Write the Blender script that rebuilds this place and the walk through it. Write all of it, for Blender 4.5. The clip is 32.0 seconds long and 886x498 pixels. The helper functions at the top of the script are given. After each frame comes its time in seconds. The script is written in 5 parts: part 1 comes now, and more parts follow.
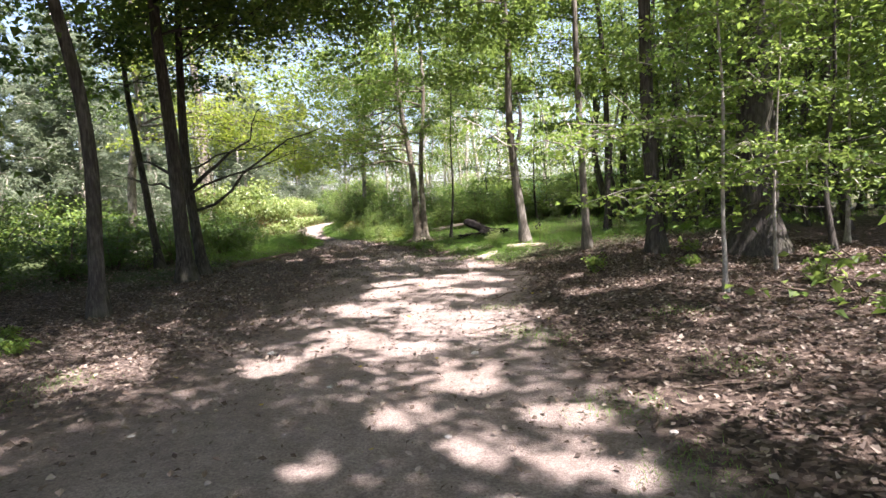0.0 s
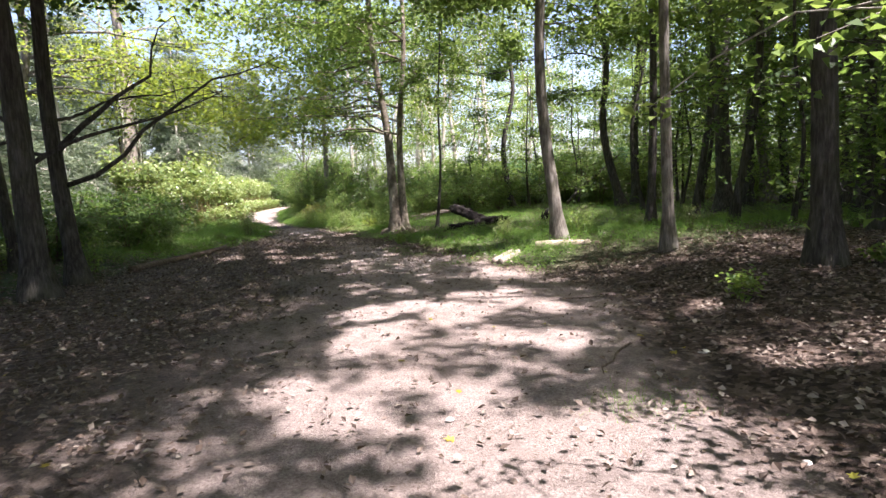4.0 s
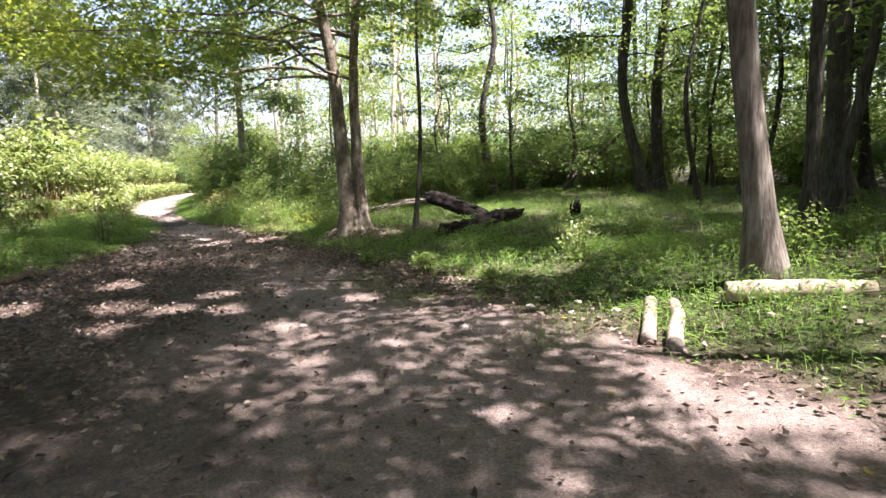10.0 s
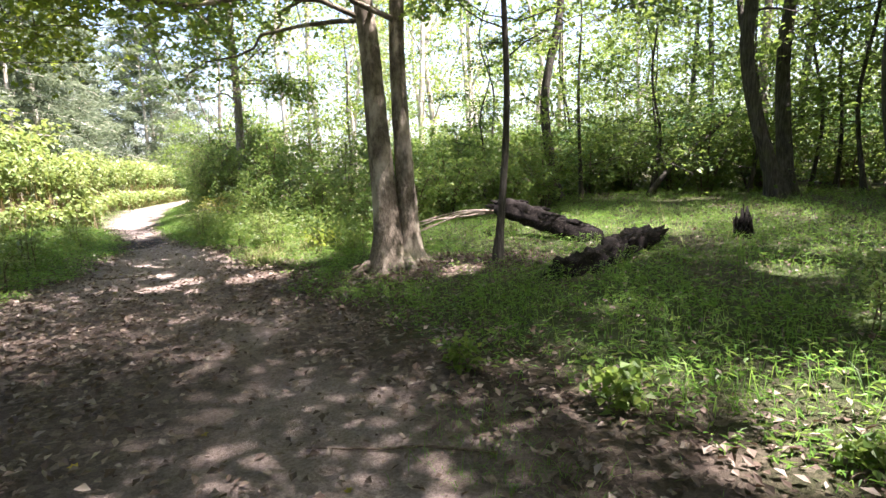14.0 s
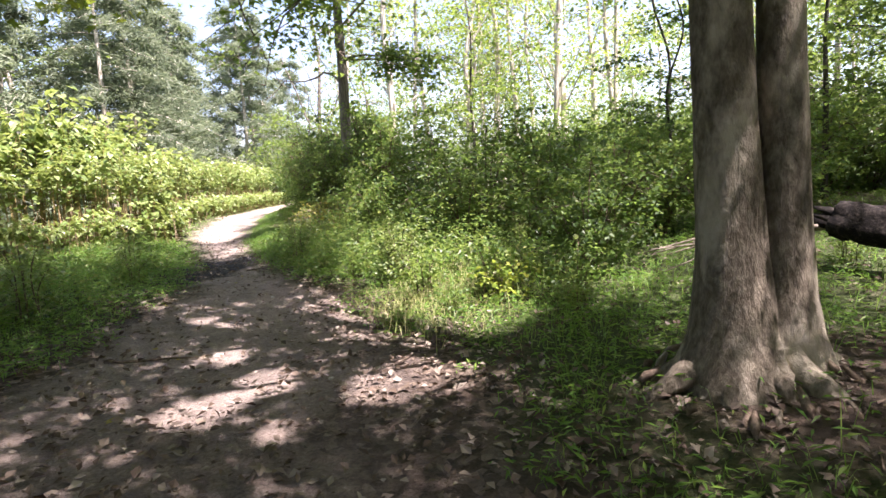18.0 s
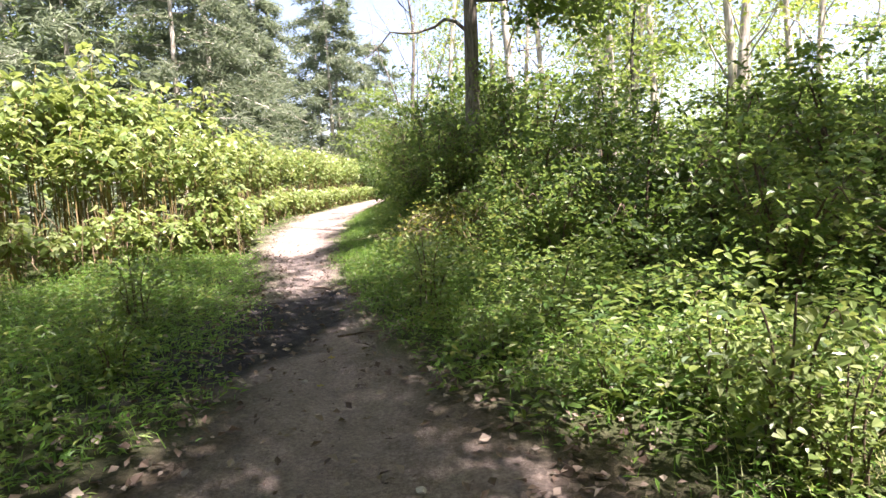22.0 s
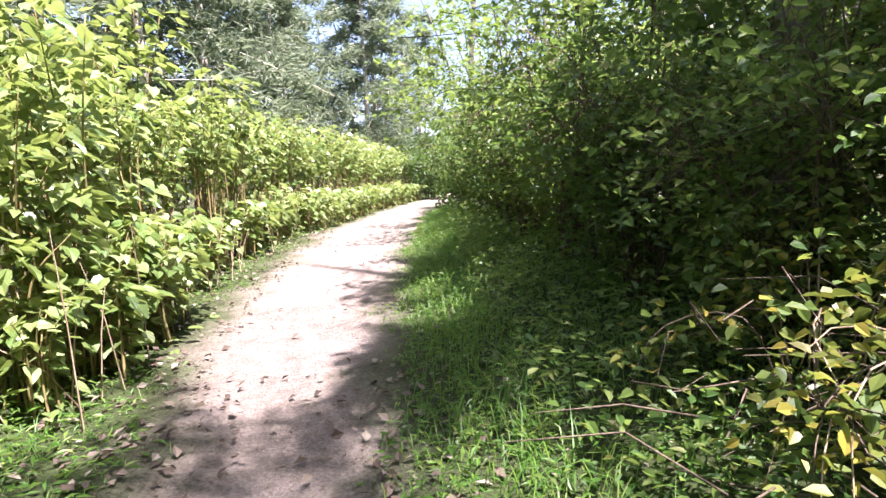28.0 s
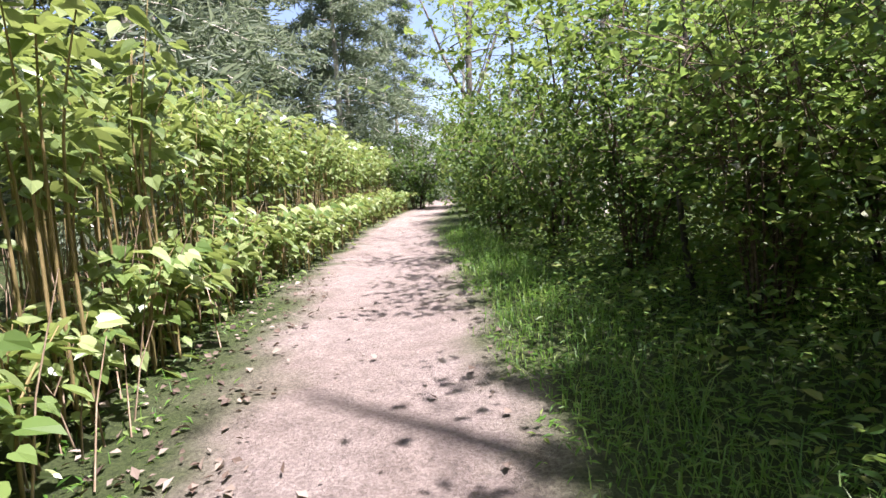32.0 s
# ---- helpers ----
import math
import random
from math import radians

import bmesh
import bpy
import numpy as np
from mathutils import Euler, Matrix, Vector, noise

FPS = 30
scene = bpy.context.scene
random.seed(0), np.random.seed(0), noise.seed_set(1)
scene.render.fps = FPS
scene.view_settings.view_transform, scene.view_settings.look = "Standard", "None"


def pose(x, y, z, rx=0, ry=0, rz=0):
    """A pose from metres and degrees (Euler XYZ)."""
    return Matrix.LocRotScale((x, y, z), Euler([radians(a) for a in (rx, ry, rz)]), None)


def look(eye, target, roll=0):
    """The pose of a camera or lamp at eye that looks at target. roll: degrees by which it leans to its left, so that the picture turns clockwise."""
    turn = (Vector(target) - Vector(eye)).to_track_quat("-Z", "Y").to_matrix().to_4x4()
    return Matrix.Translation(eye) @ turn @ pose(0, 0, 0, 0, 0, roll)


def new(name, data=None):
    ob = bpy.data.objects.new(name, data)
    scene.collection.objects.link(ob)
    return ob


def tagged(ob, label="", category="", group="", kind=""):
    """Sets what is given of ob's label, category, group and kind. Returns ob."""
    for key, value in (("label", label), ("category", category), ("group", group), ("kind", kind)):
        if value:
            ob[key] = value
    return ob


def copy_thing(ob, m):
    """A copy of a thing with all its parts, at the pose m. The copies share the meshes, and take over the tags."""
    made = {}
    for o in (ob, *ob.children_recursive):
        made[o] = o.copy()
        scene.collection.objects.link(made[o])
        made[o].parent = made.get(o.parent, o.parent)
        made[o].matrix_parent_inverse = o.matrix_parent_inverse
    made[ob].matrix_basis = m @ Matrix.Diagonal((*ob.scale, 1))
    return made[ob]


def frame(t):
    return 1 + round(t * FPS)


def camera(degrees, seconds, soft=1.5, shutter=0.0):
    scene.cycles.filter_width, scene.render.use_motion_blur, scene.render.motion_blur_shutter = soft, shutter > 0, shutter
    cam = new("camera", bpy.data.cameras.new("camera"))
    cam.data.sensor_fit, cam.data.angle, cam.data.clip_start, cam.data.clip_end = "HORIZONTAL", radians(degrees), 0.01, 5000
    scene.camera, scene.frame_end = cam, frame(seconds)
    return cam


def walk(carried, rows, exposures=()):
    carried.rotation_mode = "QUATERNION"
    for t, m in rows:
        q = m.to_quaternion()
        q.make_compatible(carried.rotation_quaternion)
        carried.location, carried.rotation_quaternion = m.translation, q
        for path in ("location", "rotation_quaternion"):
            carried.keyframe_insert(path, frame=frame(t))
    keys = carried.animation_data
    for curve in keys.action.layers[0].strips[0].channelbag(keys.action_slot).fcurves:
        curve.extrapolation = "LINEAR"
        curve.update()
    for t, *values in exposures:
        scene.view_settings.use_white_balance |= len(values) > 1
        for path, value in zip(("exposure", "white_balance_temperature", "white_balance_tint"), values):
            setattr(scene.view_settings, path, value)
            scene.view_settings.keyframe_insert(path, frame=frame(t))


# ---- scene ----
cam = camera(76.2, 32.0)
METRES, EYE, TILT, LEAN, TURN = 44.1, 1.5, 0.0, 0.0, 0.0
ROWS = [
    (0.0, 0.0, 0.0, 0.0, -0.22, -4.49, 2.78),
    (0.5, -0.002, 0.0157, -0.0003, -0.55, -4.8, 2.71),
    (1.0, -0.0036, 0.0326, -0.0006, -1.37, -4.97, 2.69),
    (1.5, -0.0054, 0.0488, -0.0008, -2.09, -5.22, 2.54),
    (2.0, -0.0062, 0.0658, -0.0012, -3.14, -5.4, 2.57),
    (2.5, -0.0105, 0.0824, -0.0019, -3.59, -5.65, 2.2),
    (3.0, -0.0131, 0.0985, -0.0028, -3.88, -5.73, 2.16),
    (3.5, -0.0173, 0.1148, -0.0031, -4.15, -5.83, 1.92),
    (5.5, -0.0265, 0.1767, -0.004, -2.89, -6.97, 2.08),
    (6.0, -0.0304, 0.1922, -0.0045, -1.32, -7.07, 2.16),
    (6.5, -0.0313, 0.2077, -0.0053, -1.48, -7.16, 2.37),
    (7.0, -0.0342, 0.2232, -0.0057, -1.82, -7.28, 2.17),
    (7.5, -0.0343, 0.238, -0.0059, -2.33, -7.29, 2.27),
    (8.0, -0.0347, 0.2527, -0.0057, -4.16, -7.45, 2.11),
    (8.5, -0.0343, 0.2671, -0.0057, -6.54, -7.63, 1.91),
    (9.0, -0.034, 0.2821, -0.0052, -10.29, -7.83, 1.65),
    (9.5, -0.036, 0.298, -0.0054, -10.85, -7.83, 1.28),
    (10.0, -0.0357, 0.3139, -0.0062, -11.15, -7.82, 1.68),
    (10.5, -0.0368, 0.33, -0.0067, -11.07, -7.82, 1.56),
    (11.0, -0.0359, 0.3453, -0.0071, -11.18, -7.75, 1.7),
    (11.5, -0.0375, 0.3618, -0.0074, -11.14, -7.78, 1.65),
    (12.0, -0.0384, 0.3771, -0.0075, -10.4, -7.72, 1.67),
    (12.5, -0.0397, 0.3932, -0.0069, -10.48, -7.79, 1.72),
    (13.0, -0.0408, 0.4088, -0.0072, -9.95, -7.63, 1.66),
    (13.5, -0.041, 0.425, -0.0071, -10.08, -7.56, 2.02),
    (15.5, -0.0483, 0.4846, -0.0101, -9.43, -7.09, 1.94),
    (16.0, -0.0519, 0.5008, -0.01, -8.84, -7.14, 1.96),
    (16.5, -0.0556, 0.5154, -0.0092, -6.85, -7.05, 2.13),
    (17.0, -0.0591, 0.531, -0.0087, -5.61, -7.1, 2.45),
    (17.5, -0.0639, 0.5459, -0.0088, -2.67, -6.92, 2.64),
    (18.0, -0.0692, 0.5615, -0.0093, -1.02, -6.85, 2.78),
    (18.5, -0.0749, 0.5766, -0.0095, 1.75, -6.68, 2.6),
    (19.0, -0.0786, 0.5911, -0.0094, 3.22, -6.34, 3.01),
    (19.5, -0.0847, 0.6061, -0.0097, 3.68, -6.18, 2.78),
    (20.0, -0.0891, 0.6201, -0.0096, 4.22, -6.22, 2.82),
    (20.5, -0.0932, 0.6348, -0.0093, 4.17, -6.49, 2.76),
    (21.0, -0.099, 0.6491, -0.0089, 4.77, -6.73, 2.38),
    (21.5, -0.1037, 0.6644, -0.0089, 5.08, -6.88, 2.43),
    (22.0, -0.1108, 0.679, -0.009, 6.72, -6.96, 2.09),
    (22.5, -0.1155, 0.6941, -0.0093, 7.16, -6.87, 2.3),
    (23.0, -0.1219, 0.7091, -0.0094, 7.26, -6.89, 2.19),
    (23.5, -0.1254, 0.7239, -0.0095, 7.11, -6.79, 2.22),
    (24.0, -0.1298, 0.7395, -0.009, 6.54, -6.96, 2.25),
    (24.5, -0.1341, 0.7546, -0.0084, 6.38, -7.03, 2.1),
    (26.5, -0.154, 0.8184, -0.0097, 5.69, -7.61, 1.65),
    (27.0, -0.1577, 0.8326, -0.0094, 6.9, -7.54, 1.92),
    (27.5, -0.1648, 0.8467, -0.0098, 8.35, -7.36, 1.99),
    (28.0, -0.1724, 0.8595, -0.0094, 9.84, -7.16, 2.18),
    (28.5, -0.1806, 0.8722, -0.0081, 10.01, -7.38, 2.43),
    (29.0, -0.1886, 0.884, -0.007, 10.71, -7.01, 2.43),
    (29.5, -0.1944, 0.8971, -0.0068, 10.4, -6.91, 2.84),
    (30.0, -0.2016, 0.91, -0.0068, 9.99, -6.84, 2.39),
    (30.5, -0.206, 0.9235, -0.0072, 9.2, -6.93, 2.74),
    (31.0, -0.2115, 0.9363, -0.0068, 8.64, -6.87, 2.67),
    (31.5, -0.2157, 0.9494, -0.0067, 7.82, -6.69, 2.75),
    (32.0, -0.2211, 0.9629, -0.0064, 5.89, -6.92, 2.81),
]
EXPOSURES = [(0, 2.45, 6350, 26), (2, 2.33, 6250, 27), (3, 2.3, 6200, 27), (6, 2.45, 6300, 28), (9, 2.55, 6400, 29), (11, 2.66, 6450, 29), (13, 2.84, 6450, 27), (16, 2.7, 6500, 27), (18, 2.52, 6500, 30), (20, 2.42, 6500, 33), (22, 2.48, 6650, 29), (24, 2.48, 6600, 29), (27, 2.52, 6300, 29), (29, 2.38, 6100, 29), (30, 2.14, 6100, 29), (31, 1.99, 6100, 29), (32, 1.85, 6100, 27)]
walk(cam, [(t, pose(0, 0, EYE, TILT, LEAN, TURN) @ pose(METRES * x, METRES * y, METRES * z, 90 + pitch, roll, yaw)) for t, x, y, z, yaw, pitch, roll in ROWS], EXPOSURES)

# ---- world, sun ----
SUN = Vector((0.36, -0.22, 1.0)).normalized()
world = bpy.data.worlds.new("sky")
world.use_nodes = True
scene.world = world
wn = world.node_tree
sky = wn.nodes.new("ShaderNodeTexSky")
sky.sky_type, sky.sun_disc = "NISHITA", False
sky.ozone_density = 0.6
sky.dust_density = 2.5
sky.sun_elevation = math.asin(SUN.z)
sky.sun_rotation = math.atan2(SUN.x, SUN.y) % (2 * math.pi)
wn.links.new(sky.outputs[0], wn.nodes["Background"].inputs[0])
wn.nodes["Background"].inputs[1].default_value = 0.085
lamp = bpy.data.lights.new("sun", "SUN")
lamp.energy, lamp.angle, lamp.color = 5.0, radians(0.8), (1.0, 0.965, 0.9)
new("sun", lamp).matrix_world = look(SUN * 60, (0, 0, 0))

rng = np.random.default_rng(7)

# ---- the plan: path edges and ground heights ----
RY = [-40, 0, 6, 9, 14, 16, 18, 20, 22, 25, 28, 30.6, 32.8, 34.6, 37.85, 41, 44.2, 47, 50, 59, 67, 120]
RX = [2.5, 1.8, 1.5, 1.3, 2.2, 1.9, 0.9, 0.3, -0.2, -1.6, -2.8, -3.9, -4.9, -6, -7.4, -8.6, -9.35, -9.95, -10.4, -11.9, -12.2, -12]
LY = [-40, 6, 10, 16, 20, 24, 28, 31, 33.6, 36, 39, 41.3, 43.2, 45.5, 48, 50.4, 57.5, 68, 120]
LX = [-6, -6.1, -6.6, -7.2, -7.0, -6.6, -6.1, -6.5, -6.75, -7.6, -8.9, -10.15, -10.9, -11.5, -11.95, -12.5, -13.4, -13.8, -13.6]
ZY = [0, 34, 37, 41, 44, 46.5, 49, 58, 70, 100]
ZZ = [-0.34, -0.37, -0.39, -0.34, -0.25, -0.1, -0.02, -0.06, 0.0, 0.2]


def smooth(a, lo, hi):
    s = np.clip((a - lo) / (hi - lo), 0, 1)
    return s * s * (3 - 2 * s)


def wobble(x, y, k=1.0, seed=0.0):
    """Cheap smooth noise, about -1 to 1."""
    return (np.sin(1.7 * k * x + 0.6 * k * y + seed) * np.cos(1.3 * k * y - 0.4 * k * x + 2.1 * seed)
            + 0.5 * np.sin(3.9 * k * x - 2.3 * k * y + 1.3 * seed) + 0.3 * np.cos(7.1 * k * y + 4.3 * k * x - seed)) / 1.5


def right_of(x, y):
    return x - np.interp(y, RY, RX)


def left_of(x, y):
    return np.interp(y, LY, LX) - x


def ground_z(x, y):
    x, y = np.asarray(x, float), np.asarray(y, float)
    d, e = right_of(x, y), left_of(x, y)
    z = np.interp(y, ZY, ZZ) + np.interp(y, [0, 8, 12, 15, 19, 23, 60], [0.22, 0.22, 0.42, 0.52, 0.5, 0.2, 0.25]) * smooth(d, 0, 3.2) + 0.03 * np.clip(d - 3.5, 0, 12) + 0.16 * smooth(e, 0, 2.5)
    inside = np.clip(np.minimum(-d, -e), 0, 2)
    z = z - 0.03 * smooth(inside, 0, 0.7)
    return z + 0.018 * wobble(x, y, 0.9) + 0.008 * wobble(x, y, 3.1, 2.0)


# canopy gaps cut to let sun onto chosen places on the ground (x, y, radius)
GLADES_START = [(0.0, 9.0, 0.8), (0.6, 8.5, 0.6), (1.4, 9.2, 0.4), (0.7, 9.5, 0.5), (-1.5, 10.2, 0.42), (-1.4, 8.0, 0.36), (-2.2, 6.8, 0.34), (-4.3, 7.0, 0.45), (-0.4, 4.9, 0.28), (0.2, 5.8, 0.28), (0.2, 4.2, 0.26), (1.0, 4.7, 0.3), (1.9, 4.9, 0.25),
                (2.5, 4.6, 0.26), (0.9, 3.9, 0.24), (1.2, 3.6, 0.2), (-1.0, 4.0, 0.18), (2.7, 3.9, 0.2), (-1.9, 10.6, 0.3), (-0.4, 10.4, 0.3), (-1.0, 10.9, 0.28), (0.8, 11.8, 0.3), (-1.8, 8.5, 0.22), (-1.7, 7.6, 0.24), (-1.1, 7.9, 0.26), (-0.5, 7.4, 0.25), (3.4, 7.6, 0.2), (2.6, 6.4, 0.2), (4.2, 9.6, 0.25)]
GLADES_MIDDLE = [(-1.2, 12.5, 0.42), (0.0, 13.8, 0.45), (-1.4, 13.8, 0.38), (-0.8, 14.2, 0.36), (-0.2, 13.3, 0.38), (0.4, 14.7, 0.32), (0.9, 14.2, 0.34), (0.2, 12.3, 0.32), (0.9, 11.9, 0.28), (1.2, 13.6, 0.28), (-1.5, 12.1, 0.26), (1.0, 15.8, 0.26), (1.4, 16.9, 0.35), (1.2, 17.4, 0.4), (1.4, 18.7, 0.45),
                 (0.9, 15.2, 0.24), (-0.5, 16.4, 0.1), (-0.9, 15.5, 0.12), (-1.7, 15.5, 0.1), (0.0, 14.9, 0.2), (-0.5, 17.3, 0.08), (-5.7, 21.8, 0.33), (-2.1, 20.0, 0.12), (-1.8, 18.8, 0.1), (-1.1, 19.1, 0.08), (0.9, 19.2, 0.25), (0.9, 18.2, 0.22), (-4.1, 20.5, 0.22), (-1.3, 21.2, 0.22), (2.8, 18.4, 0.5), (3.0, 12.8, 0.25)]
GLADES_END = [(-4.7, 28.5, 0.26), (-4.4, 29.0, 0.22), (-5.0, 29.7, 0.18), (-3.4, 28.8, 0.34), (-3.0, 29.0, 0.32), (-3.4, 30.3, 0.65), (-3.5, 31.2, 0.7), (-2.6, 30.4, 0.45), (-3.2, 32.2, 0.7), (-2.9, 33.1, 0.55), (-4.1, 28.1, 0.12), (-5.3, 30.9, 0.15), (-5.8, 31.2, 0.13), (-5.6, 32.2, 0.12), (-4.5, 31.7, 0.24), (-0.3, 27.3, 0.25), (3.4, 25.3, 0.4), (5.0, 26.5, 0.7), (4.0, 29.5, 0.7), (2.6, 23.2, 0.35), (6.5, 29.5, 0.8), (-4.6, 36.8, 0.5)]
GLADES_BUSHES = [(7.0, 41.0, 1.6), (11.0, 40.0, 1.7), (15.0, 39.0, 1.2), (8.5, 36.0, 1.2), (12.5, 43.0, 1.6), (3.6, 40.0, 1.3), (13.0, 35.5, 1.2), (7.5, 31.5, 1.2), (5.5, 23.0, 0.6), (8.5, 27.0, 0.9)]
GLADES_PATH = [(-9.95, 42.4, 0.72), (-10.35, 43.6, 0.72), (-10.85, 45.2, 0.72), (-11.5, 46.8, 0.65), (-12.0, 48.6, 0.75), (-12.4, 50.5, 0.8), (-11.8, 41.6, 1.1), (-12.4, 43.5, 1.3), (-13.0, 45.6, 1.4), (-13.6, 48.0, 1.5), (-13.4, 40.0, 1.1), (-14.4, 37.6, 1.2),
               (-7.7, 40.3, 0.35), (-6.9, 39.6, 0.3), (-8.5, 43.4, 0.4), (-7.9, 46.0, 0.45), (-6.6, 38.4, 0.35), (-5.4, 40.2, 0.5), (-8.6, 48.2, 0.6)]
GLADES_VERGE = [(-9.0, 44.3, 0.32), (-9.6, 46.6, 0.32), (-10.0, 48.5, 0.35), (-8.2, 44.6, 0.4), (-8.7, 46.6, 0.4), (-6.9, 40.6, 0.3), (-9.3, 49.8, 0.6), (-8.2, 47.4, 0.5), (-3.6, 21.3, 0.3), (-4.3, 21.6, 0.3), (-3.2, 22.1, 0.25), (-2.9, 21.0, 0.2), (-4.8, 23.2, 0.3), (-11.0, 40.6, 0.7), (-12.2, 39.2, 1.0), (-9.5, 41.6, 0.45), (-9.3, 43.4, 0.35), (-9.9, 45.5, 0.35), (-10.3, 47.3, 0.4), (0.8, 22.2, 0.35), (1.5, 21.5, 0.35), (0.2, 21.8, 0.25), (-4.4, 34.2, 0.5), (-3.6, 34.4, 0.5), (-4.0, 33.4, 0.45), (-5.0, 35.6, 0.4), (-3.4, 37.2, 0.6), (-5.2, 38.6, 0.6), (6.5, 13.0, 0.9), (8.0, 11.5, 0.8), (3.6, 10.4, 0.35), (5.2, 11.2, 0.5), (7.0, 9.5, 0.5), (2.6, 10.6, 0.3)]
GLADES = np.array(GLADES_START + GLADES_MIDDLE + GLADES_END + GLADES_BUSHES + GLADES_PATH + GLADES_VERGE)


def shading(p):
    """Which leaves at p stay: high ones that would shade the glades are cut."""
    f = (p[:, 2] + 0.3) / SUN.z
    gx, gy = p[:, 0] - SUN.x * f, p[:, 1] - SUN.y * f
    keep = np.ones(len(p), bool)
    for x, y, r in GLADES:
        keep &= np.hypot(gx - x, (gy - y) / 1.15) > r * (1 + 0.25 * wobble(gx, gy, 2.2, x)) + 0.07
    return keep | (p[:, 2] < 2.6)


# ---- materials ----
def material(name):
    m = bpy.data.materials.new(name)
    m.use_nodes = True
    t = m.node_tree
    return m, t, t.nodes["Principled BSDF"]


def node(t, kind, **inputs):
    n = t.nodes.new(kind)
    for key, value in inputs.items():
        n.inputs[key.replace("_", " ")].default_value = value
    return n


def ramp(t, source, stops):
    n = t.nodes.new("ShaderNodeValToRGB")
    e = n.color_ramp.elements
    while len(e) < len(stops):
        e.new(0.5)
    for item, (at, colour) in zip(e, stops):
        item.position, item.color = at, (*colour, 1)
    t.links.new(source, n.inputs[0])
    return n.outputs[0]


def mix(t, fac, a, b, how="MIX"):
    n = t.nodes.new("ShaderNodeMix")
    n.data_type, n.blend_type = "RGBA", how
    for socket, value in ((n.inputs[0], fac), (n.inputs[6], a), (n.inputs[7], b)):
        if isinstance(value, bpy.types.NodeSocket):
            t.links.new(value, socket)
        else:
            socket.default_value = value if isinstance(value, float) else (*value, 1)
    return n.outputs[2]


def bump(t, shader, height, strength, distance):
    b = node(t, "ShaderNodeBump", Strength=strength, Distance=distance)
    t.links.new(height, b.inputs["Height"])
    t.links.new(b.outputs[0], shader.inputs["Normal"])


def coords(t, stretch=(1, 1, 1)):
    c, m = t.nodes.new("ShaderNodeTexCoord"), t.nodes.new("ShaderNodeMapping")
    m.inputs["Scale"].default_value = stretch
    t.links.new(c.outputs["Object"], m.inputs[0])
    return m.outputs[0]


def noise_of(t, vector, scale, detail=5.0, rough=0.6):
    n = node(t, "ShaderNodeTexNoise", Scale=scale, Detail=detail, Roughness=rough)
    t.links.new(vector, n.inputs["Vector"])
    return n.outputs[0]


def bark(name, dark, mid, pale, ridges=1.0, patches=0.35, stretch=0.13, blots=4.2, fleck=1.35):
    m, t, s = material(name)
    v = coords(t, (1, 1, stretch))
    grain = noise_of(t, v, 26, 7, 0.65)
    base = ramp(t, grain, [(0.3, dark), (0.52, mid), (0.72, pale)])
    spots = ramp(t, noise_of(t, coords(t, (1, 1, 0.5)), blots, 5), [(0.5, (0, 0, 0)), (0.62, (patches,) * 3)])
    moss = ramp(t, noise_of(t, coords(t), 1.7, 3), [(0.5, (0, 0, 0)), (0.75, (0.35,) * 3)])
    colour = mix(t, spots, base, tuple(min(1, c * fleck + 0.03) for c in pale))
    colour = mix(t, moss, colour, (0.09, 0.1, 0.045))
    t.links.new(colour, s.inputs["Base Color"])
    s.inputs["Roughness"].default_value = 0.9
    s.inputs["Specular IOR Level"].default_value = 0.15
    bump(t, s, grain, 0.9, 0.03 * ridges)
    return m


def leafy(name, colours, through_colour, share=0.42, gloss=0.46):
    """Leaves: each its own shade, some light passing through."""
    m, t, s = material(name)
    g, o = t.nodes.new("ShaderNodeNewGeometry"), t.nodes.new("ShaderNodeObjectInfo")
    step = 1 / (len(colours) - 1)
    base = ramp(t, g.outputs["Random Per Island"], [(i * step, c) for i, c in enumerate(colours)])
    blot = noise_of(t, coords(t), 0.9, 3)
    base = mix(t, 0.5, base, ramp(t, blot, [(0.3, (0.45, 0.5, 0.4)), (0.7, (1.0, 1.0, 0.9))]), "MULTIPLY")
    hue = t.nodes.new("ShaderNodeHueSaturation")
    spread = node(t, "ShaderNodeMapRange", To_Min=0.8, To_Max=1.2)
    t.links.new(o.outputs["Random"], spread.inputs[0])
    t.links.new(spread.outputs[0], hue.inputs["Value"])
    t.links.new(base, hue.inputs["Color"])
    t.links.new(hue.outputs[0], s.inputs["Base Color"])
    s.inputs["Roughness"].default_value = gloss
    s.inputs["Specular IOR Level"].default_value = 0.34
    thin = t.nodes.new("ShaderNodeBsdfTranslucent")
    t.links.new(mix(t, 0.55, hue.outputs[0], through_colour), thin.inputs[0])
    blend = t.nodes.new("ShaderNodeMixShader")
    blend.inputs[0].default_value = share
    t.links.new(s.outputs[0], blend.inputs[1])
    t.links.new(thin.outputs[0], blend.inputs[2])
    t.links.new(blend.outputs[0], t.nodes["Material Output"].inputs[0])
    return m


def wood(name, dark, mid, pale, along=(1, 1, 1), rough=0.85):
    m, t, s = material(name)
    grain = noise_of(t, coords(t, along), 22, 6, 0.7)
    colour = ramp(t, grain, [(0.3, dark), (0.5, mid), (0.7, pale)])
    colour = mix(t, 0.5, colour, ramp(t, noise_of(t, coords(t), 3.0, 4), [(0.35, (0.5, 0.48, 0.45)), (0.65, (1, 1, 1))]), "MULTIPLY")
    t.links.new(colour, s.inputs["Base Color"])
    s.inputs["Roughness"].default_value = rough
    s.inputs["Specular IOR Level"].default_value = 0.15
    bump(t, s, grain, 0.8, 0.015)
    return m


